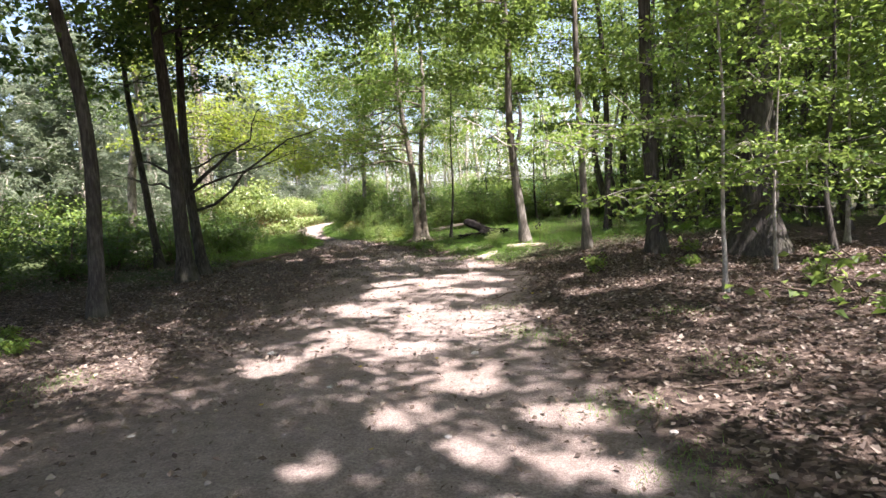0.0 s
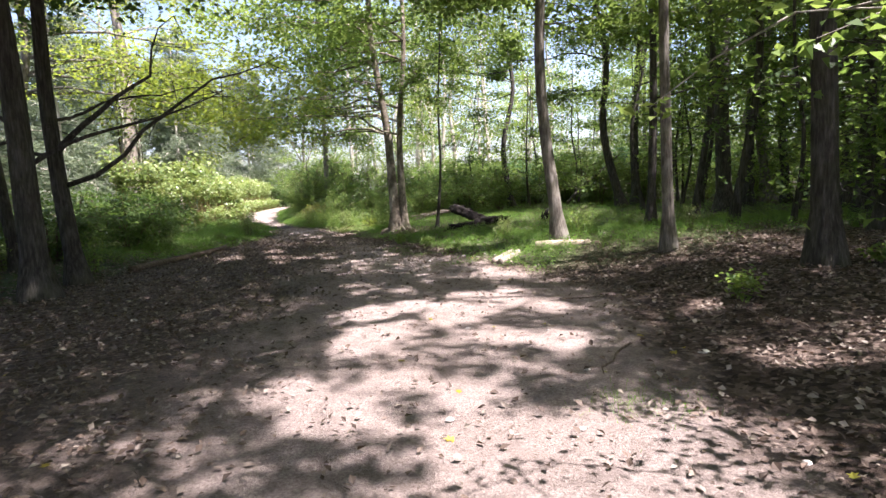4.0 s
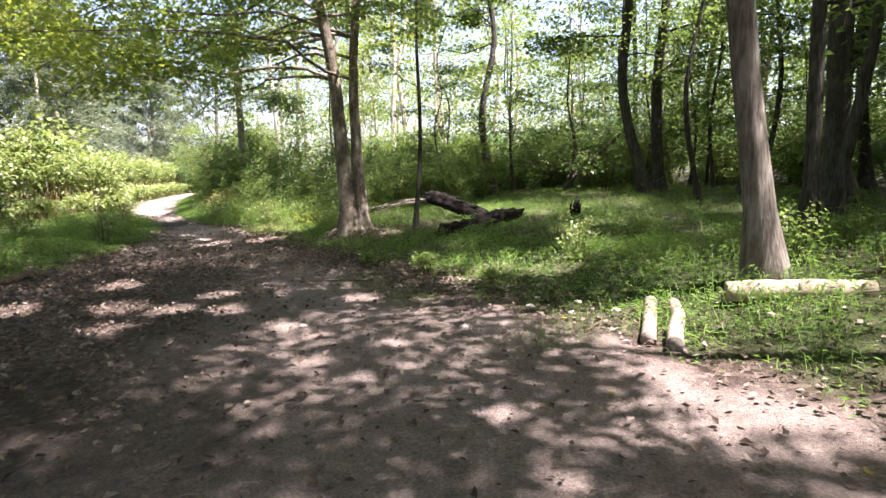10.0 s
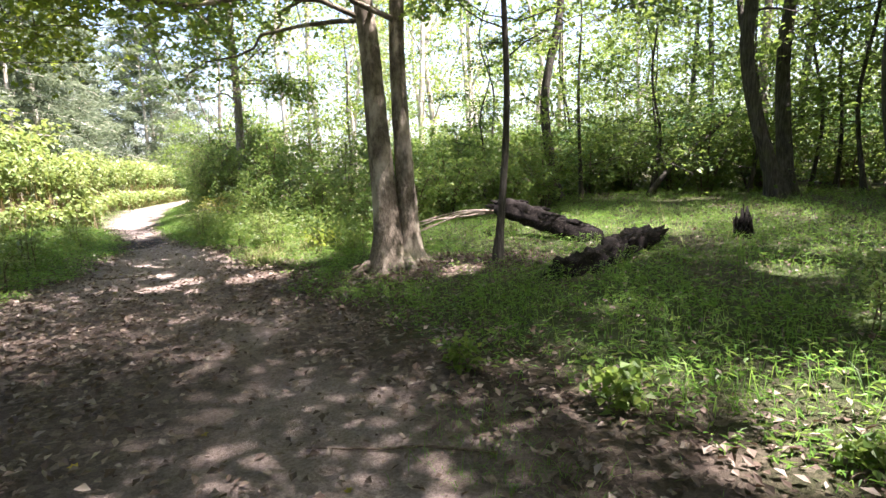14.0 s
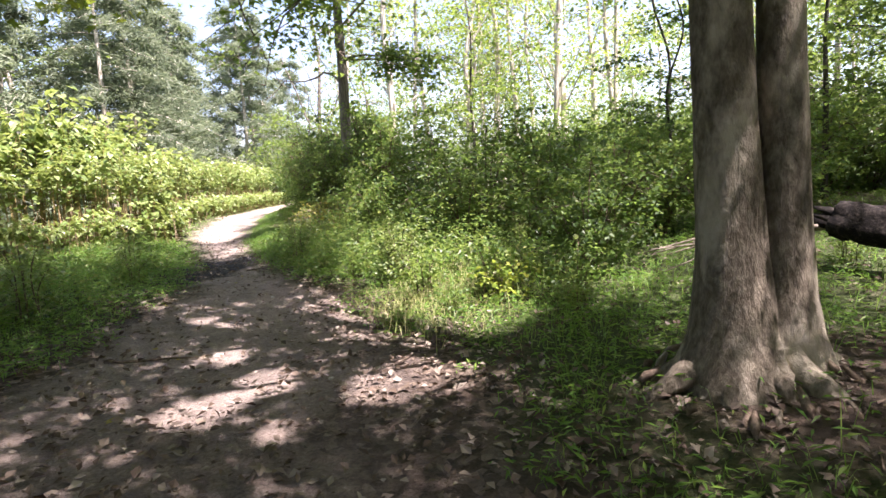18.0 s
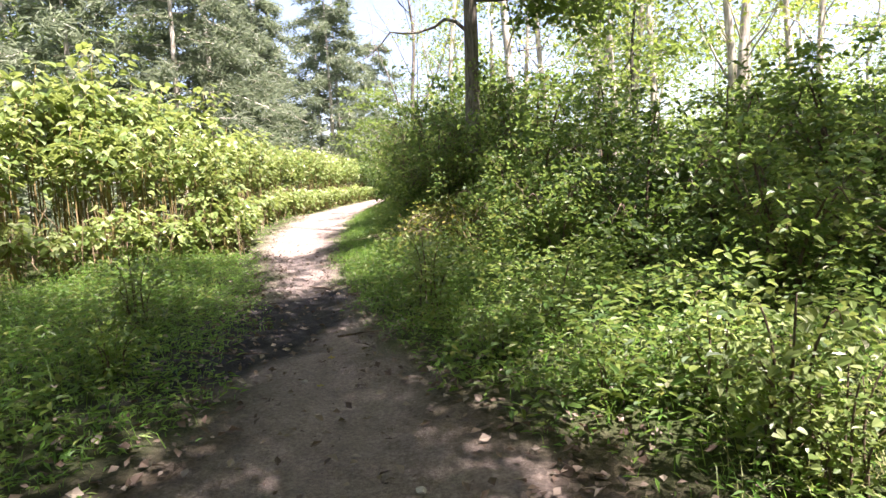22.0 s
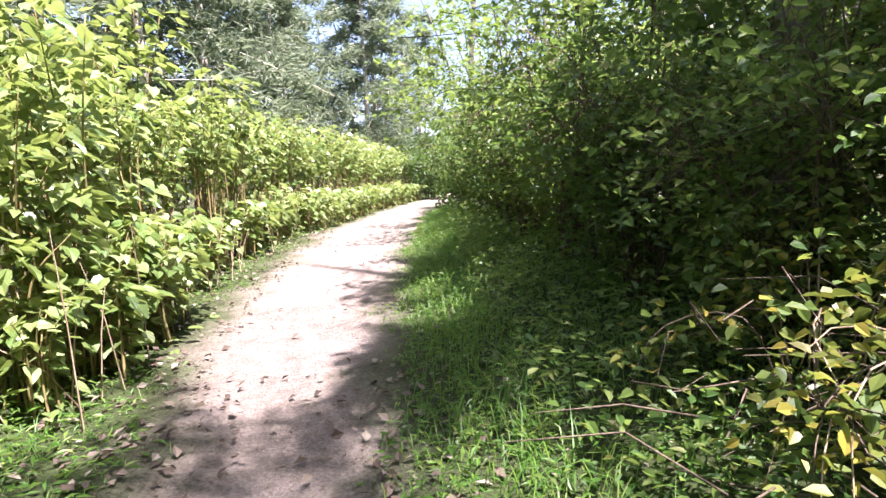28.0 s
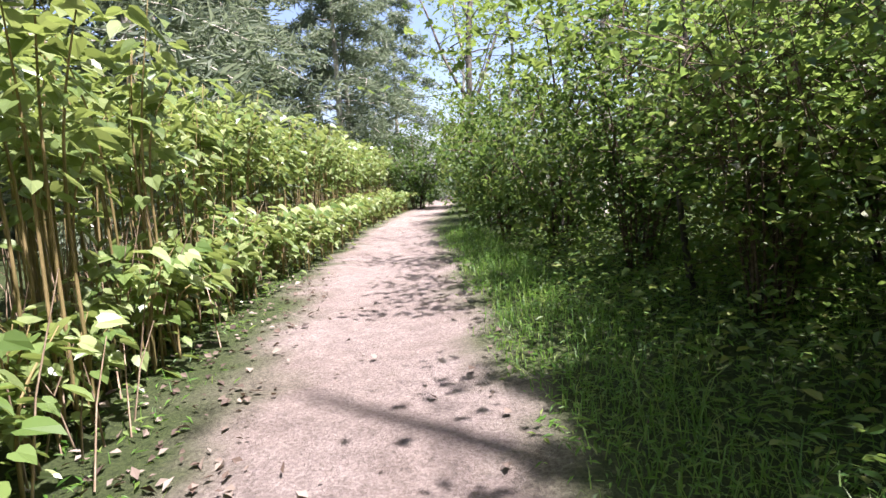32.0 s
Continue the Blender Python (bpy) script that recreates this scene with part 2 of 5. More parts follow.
BARK = bark("grey_brown_bark", (0.05, 0.044, 0.034), (0.14, 0.124, 0.1), (0.26, 0.238, 0.2))
BARK_DARK = bark("dark_bark", (0.022, 0.02, 0.017), (0.058, 0.052, 0.044), (0.125, 0.115, 0.098), 1.5, 0.2)
BARK_PALE = bark("pale_bark", (0.2, 0.17, 0.13), (0.42, 0.38, 0.31), (0.62, 0.58, 0.5), 0.6, 0.6)
GREYBARK = bark("pale_grey_bark", (0.12, 0.105, 0.085), (0.27, 0.245, 0.205), (0.42, 0.39, 0.33), 0.5, 0.6, 0.5, 9.0)
BARK_TWIN = bark("mottled_bark", (0.06, 0.05, 0.037), (0.14, 0.118, 0.088), (0.24, 0.208, 0.16), 1.4, 0.85, 0.45, 2.6, 1.75)
LEAF = leafy("maple_leaf", [(0.05, 0.1, 0.02), (0.08, 0.145, 0.028), (0.12, 0.185, 0.035), (0.17, 0.21, 0.045)], (0.36, 0.5, 0.1), 0.44)
LEAF_BRIGHT = leafy("yellow_green_leaf", [(0.09, 0.16, 0.028), (0.14, 0.22, 0.035), (0.2, 0.26, 0.045), (0.28, 0.28, 0.05)], (0.5, 0.6, 0.08), 0.5)
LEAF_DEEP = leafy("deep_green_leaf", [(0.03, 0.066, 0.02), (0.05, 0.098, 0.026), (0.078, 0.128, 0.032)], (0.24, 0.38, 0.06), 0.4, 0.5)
LEAF_SHRUB = leafy("shrub_leaf", [(0.05, 0.11, 0.028), (0.075, 0.15, 0.035), (0.12, 0.19, 0.04), (0.19, 0.2, 0.055)], (0.34, 0.48, 0.1), 0.45)
LEAF_TEAL = leafy("blue_green_leaf", [(0.05, 0.12, 0.05), (0.08, 0.17, 0.075), (0.13, 0.22, 0.09)], (0.22, 0.4, 0.14), 0.45, 0.4)
LEAF_KNOT = leafy("knotweed_leaf", [(0.085, 0.145, 0.038), (0.15, 0.212, 0.065), (0.33, 0.385, 0.175)], (0.41, 0.5, 0.105), 0.38, 0.32)
LEAF_PINE = leafy("pine_needle", [(0.095, 0.132, 0.083), (0.165, 0.208, 0.138), (0.27, 0.3, 0.215)], (0.29, 0.36, 0.19), 0.47, 0.5)
GRASS = leafy("grass_blade", [(0.045, 0.115, 0.02), (0.07, 0.165, 0.028), (0.105, 0.21, 0.036), (0.19, 0.24, 0.06)], (0.3, 0.5, 0.08), 0.45, 0.45)
LITTER = leafy("dead_leaf", [(0.05, 0.034, 0.026), (0.105, 0.072, 0.054), (0.18, 0.135, 0.108), (0.34, 0.29, 0.245)], (0.22, 0.12, 0.05), 0.12, 0.7)
ROTTEN = wood("rotten_wood", (0.004, 0.0035, 0.003), (0.01, 0.008, 0.007), (0.055, 0.045, 0.038), (1, 1, 1))
BARE = wood("bare_wood", (0.22, 0.17, 0.12), (0.4, 0.33, 0.245), (0.58, 0.51, 0.41), (1, 1, 1), 0.7)
TWIG = wood("twig", (0.05, 0.035, 0.025), (0.12, 0.09, 0.065), (0.24, 0.19, 0.14), (1, 1, 1))
CANE = wood("cane", (0.12, 0.11, 0.04), (0.24, 0.19, 0.08), (0.36, 0.27, 0.13), (1, 1, 0.2), 0.6)
DRY = wood("dry_stem", (0.2, 0.14, 0.09), (0.36, 0.27, 0.18), (0.5, 0.41, 0.3), (1, 1, 0.2))
GREYWOOD = wood("grey_wood", (0.15, 0.12, 0.095), (0.27, 0.23, 0.185), (0.4, 0.35, 0.29), (1, 1, 1), 0.8)
STONE = wood("pale_stone", (0.3, 0.28, 0.25), (0.45, 0.42, 0.38), (0.6, 0.57, 0.52))


def ground_material():
    m, t, s = material("forest_floor")
    zone = t.nodes.new("ShaderNodeAttribute")
    zone.attribute_name = "zones"
    sep = t.nodes.new("ShaderNodeSeparateColor")
    t.links.new(zone.outputs["Color"], sep.inputs[0])
    v = coords(t)
    fine, mid, broad = noise_of(t, v, 42, 8, 0.7), noise_of(t, v, 7, 6, 0.65), noise_of(t, v, 0.9, 4)
    dirt = ramp(t, fine, [(0.28, (0.15, 0.125, 0.112)), (0.5, (0.31, 0.255, 0.222)), (0.72, (0.46, 0.395, 0.352))])
    dirt = mix(t, 0.5, dirt, ramp(t, mid, [(0.32, (0.4, 0.38, 0.37)), (0.62, (1, 1, 1))]), "MULTIPLY")
    dirt = mix(t, 0.5, dirt, ramp(t, broad, [(0.35, (0.7, 0.66, 0.6)), (0.65, (1, 0.99, 0.97))]), "MULTIPLY")
    cell = t.nodes.new("ShaderNodeTexVoronoi")
    cell.inputs["Scale"].default_value = 17
    t.links.new(v, cell.inputs["Vector"])
    leafmould = ramp(t, cell.outputs["Color"], [(0.15, (0.03, 0.021, 0.016)), (0.45, (0.075, 0.053, 0.04)), (0.75, (0.14, 0.105, 0.082)), (0.95, (0.25, 0.2, 0.16))])
    leafmould = mix(t, 0.6, leafmould, ramp(t, fine, [(0.3, (0.4, 0.38, 0.35)), (0.6, (1, 1, 1))]), "MULTIPLY")
    soil = ramp(t, fine, [(0.3, (0.022, 0.028, 0.011)), (0.5, (0.05, 0.07, 0.022)), (0.7, (0.09, 0.11, 0.038))])
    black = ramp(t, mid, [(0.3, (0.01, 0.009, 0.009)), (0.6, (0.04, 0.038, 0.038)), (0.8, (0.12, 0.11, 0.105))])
    colour = mix(t, sep.outputs[1], soil, leafmould)
    colour = mix(t, sep.outputs[0], colour, dirt)
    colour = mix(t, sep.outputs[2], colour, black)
    t.links.new(colour, s.inputs["Base Color"])
    s.inputs["Roughness"].default_value = 0.95
    s.inputs["Specular IOR Level"].default_value = 0.2
    add = node(t, "ShaderNodeMath")
    add.operation = "ADD"
    t.links.new(fine, add.inputs[0])
    t.links.new(mid, add.inputs[1])
    bump(t, s, add.outputs[0], 1.0, 0.05)
    return m


# ---- mesh helpers ----
def mesh_of(name, v, faces, mat, smooth_shade=True):
    """A mesh from arrays: v (n, 3) and a list of face arrays of three or four corners."""
    me = bpy.data.meshes.new(name)
    faces = [np.asarray(f, np.int32) for f in faces if len(f)]
    loops = np.concatenate([f.ravel() for f in faces])
    sizes = np.concatenate([np.full(len(f), f.shape[1], np.int32) for f in faces])
    starts = np.concatenate(([0], np.cumsum(sizes)[:-1])).astype(np.int32)
    me.vertices.add(len(v))
    me.vertices.foreach_set("co", np.asarray(v, np.float32).ravel())
    me.loops.add(len(loops))
    me.loops.foreach_set("vertex_index", loops)
    me.polygons.add(len(sizes))
    me.polygons.foreach_set("loop_start", starts)
    me.polygons.foreach_set("use_smooth", np.full(len(sizes), smooth_shade))
    me.update(calc_edges=True)
    me.materials.append(mat)
    return me


def part(name, data, mat, parent, label="", smooth_shade=True):
    me = data if isinstance(data, bpy.types.Mesh) else mesh_of(name, data[0], data[1], mat, smooth_shade)
    ob = new(name, me)
    ob.parent = parent
    if label:
        ob["label"] = label
    return ob


def thing(name, x, y, label, category, group="", z=None):
    e = new(name)
    e.location = (x, y, float(ground_z(x, y)) if z is None else z)
    return tagged(e, label, category, group)


def join(pieces):
    vs, tri, quad, at = [], [], [], 0
    for v, faces in pieces:
        vs.append(v)
        for f in faces:
            f = np.asarray(f)
            if len(f):
                (tri if f.shape[1] == 3 else quad).append(f + at)
        at += len(v)
    out = []
    if tri:
        out.append(np.concatenate(tri))
    if quad:
        out.append(np.concatenate(quad))
    return np.concatenate(vs), out


def curve_points(p, n):
    """A smooth line of n points through the corners p."""
    p = np.asarray(p, float)
    s = np.linspace(0, len(p) - 1, n)
    i = np.clip(s.astype(int), 0, len(p) - 2)
    u = (s - i)[:, None]
    ext = np.vstack([2 * p[0] - p[1], p, 2 * p[-1] - p[-2]])
    a, b, c, d = ext[i], ext[i + 1], ext[i + 2], ext[i + 3]
    return 0.5 * (2 * b + (c - a) * u + (2 * a - 5 * b + 4 * c - d) * u ** 2 + (3 * b - a - 3 * c + d) * u ** 3)


def tube(pts, radii, sides=8, rough=0.0, caps=True):
    """A round, tapering tube along a line, its skin uneven by the share rough."""
    pts = np.asarray(pts, float)
    n = len(pts)
    radii = np.interp(np.linspace(0, 1, n), np.linspace(0, 1, len(radii)), radii)
    tang = np.gradient(pts, axis=0)
    tang /= np.linalg.norm(tang, axis=1)[:, None] + 1e-9
    ref = np.where(np.abs(tang[:, 2:3]) > 0.8, [[1.0, 0, 0]], [[0, 0, 1.0]])
    a = np.cross(tang, ref)
    a /= np.linalg.norm(a, axis=1)[:, None] + 1e-9
    b = np.cross(tang, a)
    ang = np.linspace(0, 2 * np.pi, sides, endpoint=False)
    r = radii[:, None] * np.ones((1, sides))
    if rough:
        r = r * (1 + rough * (np.sin(3 * ang[None] + pts[:, 2:3] * 1.3 + pts[:, :1]) * 0.6 + 0.4 * np.sin(5 * ang[None] - 2.3 * pts[:, 2:3]))
                 + rough * 0.5 * rng.standard_normal((n, sides)))
    v = pts[:, None] + r[..., None] * (np.cos(ang)[None, :, None] * a[:, None] + np.sin(ang)[None, :, None] * b[:, None])
    i, j = np.meshgrid(np.arange(n - 1), np.arange(sides), indexing="ij")
    k = (j + 1) % sides
    quads = np.stack([i * sides + j, i * sides + k, (i + 1) * sides + k, (i + 1) * sides + j], -1).reshape(-1, 4)
    v = v.reshape(-1, 3)
    faces = [quads]
    if caps:
        v = np.vstack([v, pts[:1], pts[-1:]])
        m = n * sides
        j = np.arange(sides)
        k = (j + 1) % sides
        faces.append(np.concatenate([np.stack([np.full(sides, m), k, j], -1), np.stack([np.full(sides, m + 1), (n - 1) * sides + j, (n - 1) * sides + k], -1)]))
    return v, faces


def unit(a):
    return a / (np.linalg.norm(a, axis=-1, keepdims=True) + 1e-9)


def blades(at, way, up, length, width, fold=0.18, droop=0.15):
    """Leaves of two folded triangles: bases at, pointing way, faces towards up."""
    way = unit(way)
    side = unit(np.cross(way, up))
    nor = np.cross(side, way)
    length, width = np.broadcast_to(length, len(at))[:, None], np.broadcast_to(width, len(at))[:, None]
    mid = at + way * length * 0.42
    v = np.stack([at, mid + side * width / 2 + nor * width * fold, at + way * length - nor * length * droop, mid - side * width / 2 + nor * width * fold], 1)
    base = np.arange(len(at))[:, None] * 4
    f = np.concatenate([base + [0, 1, 2], base + [0, 2, 3]])
    return v.reshape(-1, 3), [f]


def oval(at, way, up, length, width):
    """Rounded leaves with a pointed tip, folded along the midrib and drooping a little."""
    way = unit(way)
    side = unit(np.cross(way, up))
    nor = np.cross(side, way)
    ln, wd = np.asarray(length)[:, None], np.asarray(width)[:, None]
    shape = [(0, 0, 0), (0.26, 0.46, 0.13), (0.66, 0.36, 0.06), (1, 0, -0.14), (0.66, -0.36, 0.06), (0.26, -0.46, 0.13)]
    v = np.stack([at + ln * (p * way + r * nor) + wd * q * side for p, q, r in shape], 1).reshape(-1, 3)
    base = np.arange(len(at))[:, None] * 6
    return v, [np.concatenate([base + [0, 1, 2, 3], base + [0, 3, 4, 5]])]


def lobed(at, way, up, length, width):
    """Leaves with five pointed lobes, a little cupped."""
    way = unit(way)
    side = unit(np.cross(way, up))
    nor = np.cross(side, way)
    ln, wd = np.asarray(length)[:, None], np.asarray(width)[:, None] * 1.25
    shape = [(0, 0, 0), (0.12, 0.46, 0.06), (0.33, 0.2, 0.03), (0.66, 0.42, 0.02), (0.62, 0.15, 0.0), (1, 0, -0.12), (0.62, -0.15, 0.0), (0.66, -0.42, 0.02), (0.33, -0.2, 0.03), (0.12, -0.46, 0.06)]
    v = np.stack([at + ln * (p * way + r * nor) + wd * q * side for p, q, r in shape], 1).reshape(-1, 3)
    base = np.arange(len(at))[:, None] * 10
    return v, [np.concatenate([base + [0, 1, 2], base + [0, 2, 4], base + [2, 3, 4], base + [0, 4, 5], base + [0, 5, 6], base + [0, 6, 8], base + [6, 7, 8], base + [0, 8, 9]])]


def leaf_cloud(centres, n, spread, size, flat=0.35, tilt=0.6, shape=None, root=None):
    """n leaves scattered about each of the given twig tips, lying mostly level."""
    m = len(centres) * n
    at = np.repeat(centres, n, 0) + rng.normal(0, 1, (m, 3)) * np.array([spread, spread, spread * flat])
    if root is not None:
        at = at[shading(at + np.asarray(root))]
        m = len(at)
    ang = rng.uniform(0, 2 * np.pi, m)
    way = np.stack([np.cos(ang), np.sin(ang), rng.normal(-0.25, 0.35, m)], -1)
    up = np.stack([rng.normal(0, tilt, m), rng.normal(0, tilt, m), np.ones(m)], -1)
    ln = size * rng.uniform(0.65, 1.25, m)
    return (shape or blades)(at, way, up, ln, ln * rng.uniform(0.6, 0.85, m))


# ---- trees ----
def limb_line(start, azimuth, length, rise, droop=0.0, bend=0.25, n=7):
    """The line of a limb that leaves the trunk at start."""
    s = np.linspace(0, 1, n)
    az = azimuth + bend * np.sin(s * rng.uniform(1.5, 3.5) + rng.uniform(0, 3)) * s
    out = length * s
    up = length * (rise * s - droop * s ** 2)
    line = np.stack([np.cos(az) * out, np.sin(az) * out, up], -1)
    line[1:-1] += rng.normal(0, 0.025 * length, (n - 2, 3))
    return np.asarray(start) + line


def trunk_of(corners, r0, r1, mat, parent, flare=0.7, sides=14, label=""):
    pts = curve_points(corners, 22)
    h = pts[:, 2] - pts[0, 2]
    r = (r0 + (r1 - r0) * np.linspace(0, 1, 22)) * (1 + flare * np.exp(-h / 0.22))
    pts = np.vstack([pts[:1] - [0, 0, 0.25], pts])
    part("trunk", tube(pts, np.concatenate([[r[0] * 1.15], r]), sides, 0.055), mat, parent, label)
    return pts[1:], r


def tree(x, y, lean=(0, 0), height=14, r=0.15, first=3.5, limbs=13, reach=3.0, leaves=7000, size=0.12, mat=None, leaf=None,
         label="", bend=0.15, crown_from=0.3, rise=0.35, group="woodland trees", name="tree", flat=0.4, spread=0.36, arms=(), taper=0.25, fine=True, shape=None, floor=0.0, over=None, bare_arms=0, joined=False):
    """A broadleaved tree: trunk, limbs and a crown of single leaves set out along them. arms: limbs given as height, azimuth, length, rise, droop, radius."""
    mat, leaf = mat or BARK, leaf or LEAF
    e = thing(name, x, y, label, "tree", group)
    corners = [(0, 0, 0)]
    for k in (0.25, 0.5, 0.75, 1.0):
        corners.append((lean[0] * height * k + rng.normal(0, bend), lean[1] * height * k + rng.normal(0, bend), height * k))
    pts, rad = trunk_of(corners, r, r * taper, mat, e)
    tips, plans, whole = [], [], []
    for i in range(limbs):
        h = first + (height - first) * ((i + rng.uniform(0, 0.9)) / limbs) ** 1.15
        ln = reach * (1.1 - 0.6 * (h - first) / max(height - first, 1)) * rng.uniform(0.7, 1.2)
        plans.append((h, i * 2.4 + rng.uniform(-0.6, 0.6), ln, rise * rng.uniform(0.3, 1.9), rng.uniform(0.05, 0.3), 0))
    if over:  # added high limbs that shade one side: azimuth, how many, length
        for i in range(over[1]):
            plans.append((height * (0.5 + 0.42 * i / max(over[1] - 1, 1)), over[0] + (i % 3 - 1) * 0.55 + rng.uniform(-0.15, 0.15), over[2] * rng.uniform(0.8, 1.15), 0.25, 0.15, 0))
    planned = 32 * (len(arms) + len(plans) - bare_arms)
    for number, (h, azimuth, ln, up, droop, rr) in enumerate((*arms, *plans)):
        k = min(int(h / height * 21), 20)
        line = limb_line(pts[k], azimuth, ln, up, droop)
        # limbs that lie mostly over the cut sun gaps are left out too
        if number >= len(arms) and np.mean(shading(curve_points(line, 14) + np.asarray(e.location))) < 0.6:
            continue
        rr = rr or max(0.006, rad[k] * rng.uniform(0.2, 0.34))
        pieces = [tube(curve_points(line, 10), [rr, rr * 0.55, 0.006], 6, 0.08)]
        for u in np.linspace(crown_from, 1.0, 8):
            w = u * 6
            p = line[int(w)] + (line[min(int(w) + 1, 6)] - line[int(w)]) * (w - int(w))
            q = p + np.array([rng.normal(0, 1), rng.normal(0, 1), rng.normal(-0.1, 0.45)]) * ln * 0.2
            if fine:
                pieces.append(tube(np.array([p, (p + q) / 2 + [0, 0, 0.05], q]), [0.011, 0.004], 3, caps=False))
            if number >= bare_arms:
                tips += [p, (p + q) / 2, q, q]
        if joined:
            whole += pieces
        else:
            part("branch", join(pieces), TWIG if mat is BARK_PALE and r < 0.1 else mat, e)
    if joined:
        part("branches", join(whole), mat, e)
    if leaves:
        tips = np.array(tips)
        tips = tips[tips[:, 2] > floor]
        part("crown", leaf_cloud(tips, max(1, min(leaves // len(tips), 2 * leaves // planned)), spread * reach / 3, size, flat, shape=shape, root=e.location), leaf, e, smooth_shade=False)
    return e


def shrub(x, y, rx, ry, h, stems=9, leaves=5000, size=0.06, leaf=None, label="", z=None, low=0.15, group="shrubs along the path", name="shrub", bark_mat=None, twigs=3, thick=1.0, shape=None):
    """A bush: arching stems from one root and leaves along and between their twigs."""
    e = thing(name, x, y, label, "shrub", group, z)
    tips = []
    for i in range(stems):
        a = 2 * np.pi * (i + rng.uniform(0, 0.9)) / stems
        out = rng.uniform(0.3, 1.0)
        top = h * (1.05 - 0.4 * out) * rng.uniform(0.6, 1.2)
        line = curve_points([(0.12 * np.cos(a), 0.12 * np.sin(a), -0.05), (rx * out * 0.35 * np.cos(a), ry * out * 0.35 * np.sin(a), top * 0.55),
                             (rx * out * 0.75 * np.cos(a), ry * out * 0.75 * np.sin(a), top * 0.95), (rx * out * np.cos(a), ry * out * np.sin(a), top * 0.85)], 12)
        bits = [tube(line, [0.01 * h * thick, 0.006 * h * thick, 0.002 * h], 5)]
        for u in np.linspace(1.5, 11, 12):
            p = line[int(u)]
            for _ in range(3):
                q = p + rng.normal(0, 1, 3) * [rx * 0.22, ry * 0.22, h * 0.1] + [0, 0, -0.02]
                q[2] = max(q[2], low * h * rng.uniform(0.3, 1.6)) if low < 0.3 else max(q[2], h * rng.uniform(low * 0.7, low * 1.5))
                if _ < twigs:
                    bits.append(tube(np.array([p, q]), [0.005, 0.002], 3, caps=False))
                tips.append(q)
        part("stem", join(bits), bark_mat or TWIG, e)
    tips = np.array(tips)
    part("foliage", leaf_cloud(tips, max(1, leaves // len(tips)), 0.055 * (rx + ry) * 0.5 + 0.035, size, 0.5, 0.45, shape=shape), leaf or LEAF_SHRUB, e, smooth_shade=False)
    return e


def scaled_copy(ob, x, y, turn=0.0, s=1.0, sz=None, z=None):
    c = copy_thing(ob, pose(x, y, float(ground_z(x, y)) if z is None else z, 0, 0, turn))
    c.scale = (s, s, sz or s)
    return c


# ---- ground ----
def build_ground():
    def steps(lo, hi, fine, far):
        out = [lo]
        while out[-1] < hi:
            out.append(out[-1] + fine)
        a, b, k = [lo], [out[-1]], fine
        while a[-1] > -far or b[-1] < far:
            k *= 1.28
            a.append(a[-1] - k)
            b.append(b[-1] + k)
        return np.array(a[:0:-1] + out + b[1:])
    xs, ys = steps(-15.0, 10.0, 0.18, 900), steps(0.0, 56.0, 0.18, 900)
    gx, gy = np.meshgrid(xs, ys)
    z = ground_z(gx, gy)
    near = (np.abs(gx) < 20) & (gy < 66) & (gy > -3)
    z = z + near * 0.006 * rng.standard_normal(gx.shape)
    v = np.stack([gx, gy, z], -1).reshape(-1, 3)
    nx = len(xs)
    i, j = np.meshgrid(np.arange(len(ys) - 1), np.arange(nx - 1), indexing="ij")
    f = np.stack([i * nx + j, i * nx + j + 1, (i + 1) * nx + j + 1, (i + 1) * nx + j], -1).reshape(-1, 4)
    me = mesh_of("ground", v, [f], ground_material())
    x, y = v[:, 0], v[:, 1]
    d, e = right_of(x, y), left_of(x, y)
    edge = np.maximum(d, e) + 0.22 * wobble(x, y, 2.3, 1.0) + 0.12 * wobble(x, y, 6.0, 3.0)
    dirt = 1 - smooth(edge, -0.35, 0.3)
    # leaves cover the left half of the wide clearing and fade out along the narrow path
    cover = smooth(-x - 1.7 + 0.5 * wobble(x, y, 1.1, 4.0), 0, 2.5) * smooth(30 - y, 0, 5) * smooth(y - 2, 0, 5)
    cover = np.maximum(cover, smooth(d + 1.5 + 0.6 * wobble(x, y, 1.4, 5.0), 0, 1.2) * smooth(31 - y, 0, 3) * smooth(y - 19, 0, 3))
    dirt = dirt * (1 - 0.8 * cover)
    litter = np.maximum(smooth(17.5 - y + 0.12 * x + wobble(x, y, 0.8), 0, 3), smooth(1.2 - np.maximum(d, e) + 0.5 * wobble(x, y, 1.5, 2.0), 0, 1.3) * smooth(36 - y, 0, 4))
    litter = np.maximum(litter, smooth(d - 9, 0, 4) * 0.5)
    litter = np.maximum(litter, 0.45 * smooth(wobble(x, y, 0.9, 6.0), 0.2, 0.6) * smooth(d, 0, 1) * smooth(32 - y, 0, 3))
    litter = np.maximum(litter, 0.95 * (1 - smooth(np.hypot((x + 0.2) / 1.8, y - 27.75) + 0.2 * wobble(x, y, 2.0, 3.0), 0.6, 1.25)))
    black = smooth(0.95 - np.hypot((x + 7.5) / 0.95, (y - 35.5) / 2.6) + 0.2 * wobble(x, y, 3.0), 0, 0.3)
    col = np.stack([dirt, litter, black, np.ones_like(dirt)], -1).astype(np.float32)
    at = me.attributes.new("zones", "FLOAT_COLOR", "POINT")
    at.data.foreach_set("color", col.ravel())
    tagged(new("ground", me), "bare brown earth path through leaf litter and grass", "ground", kind="structure")


build_ground()


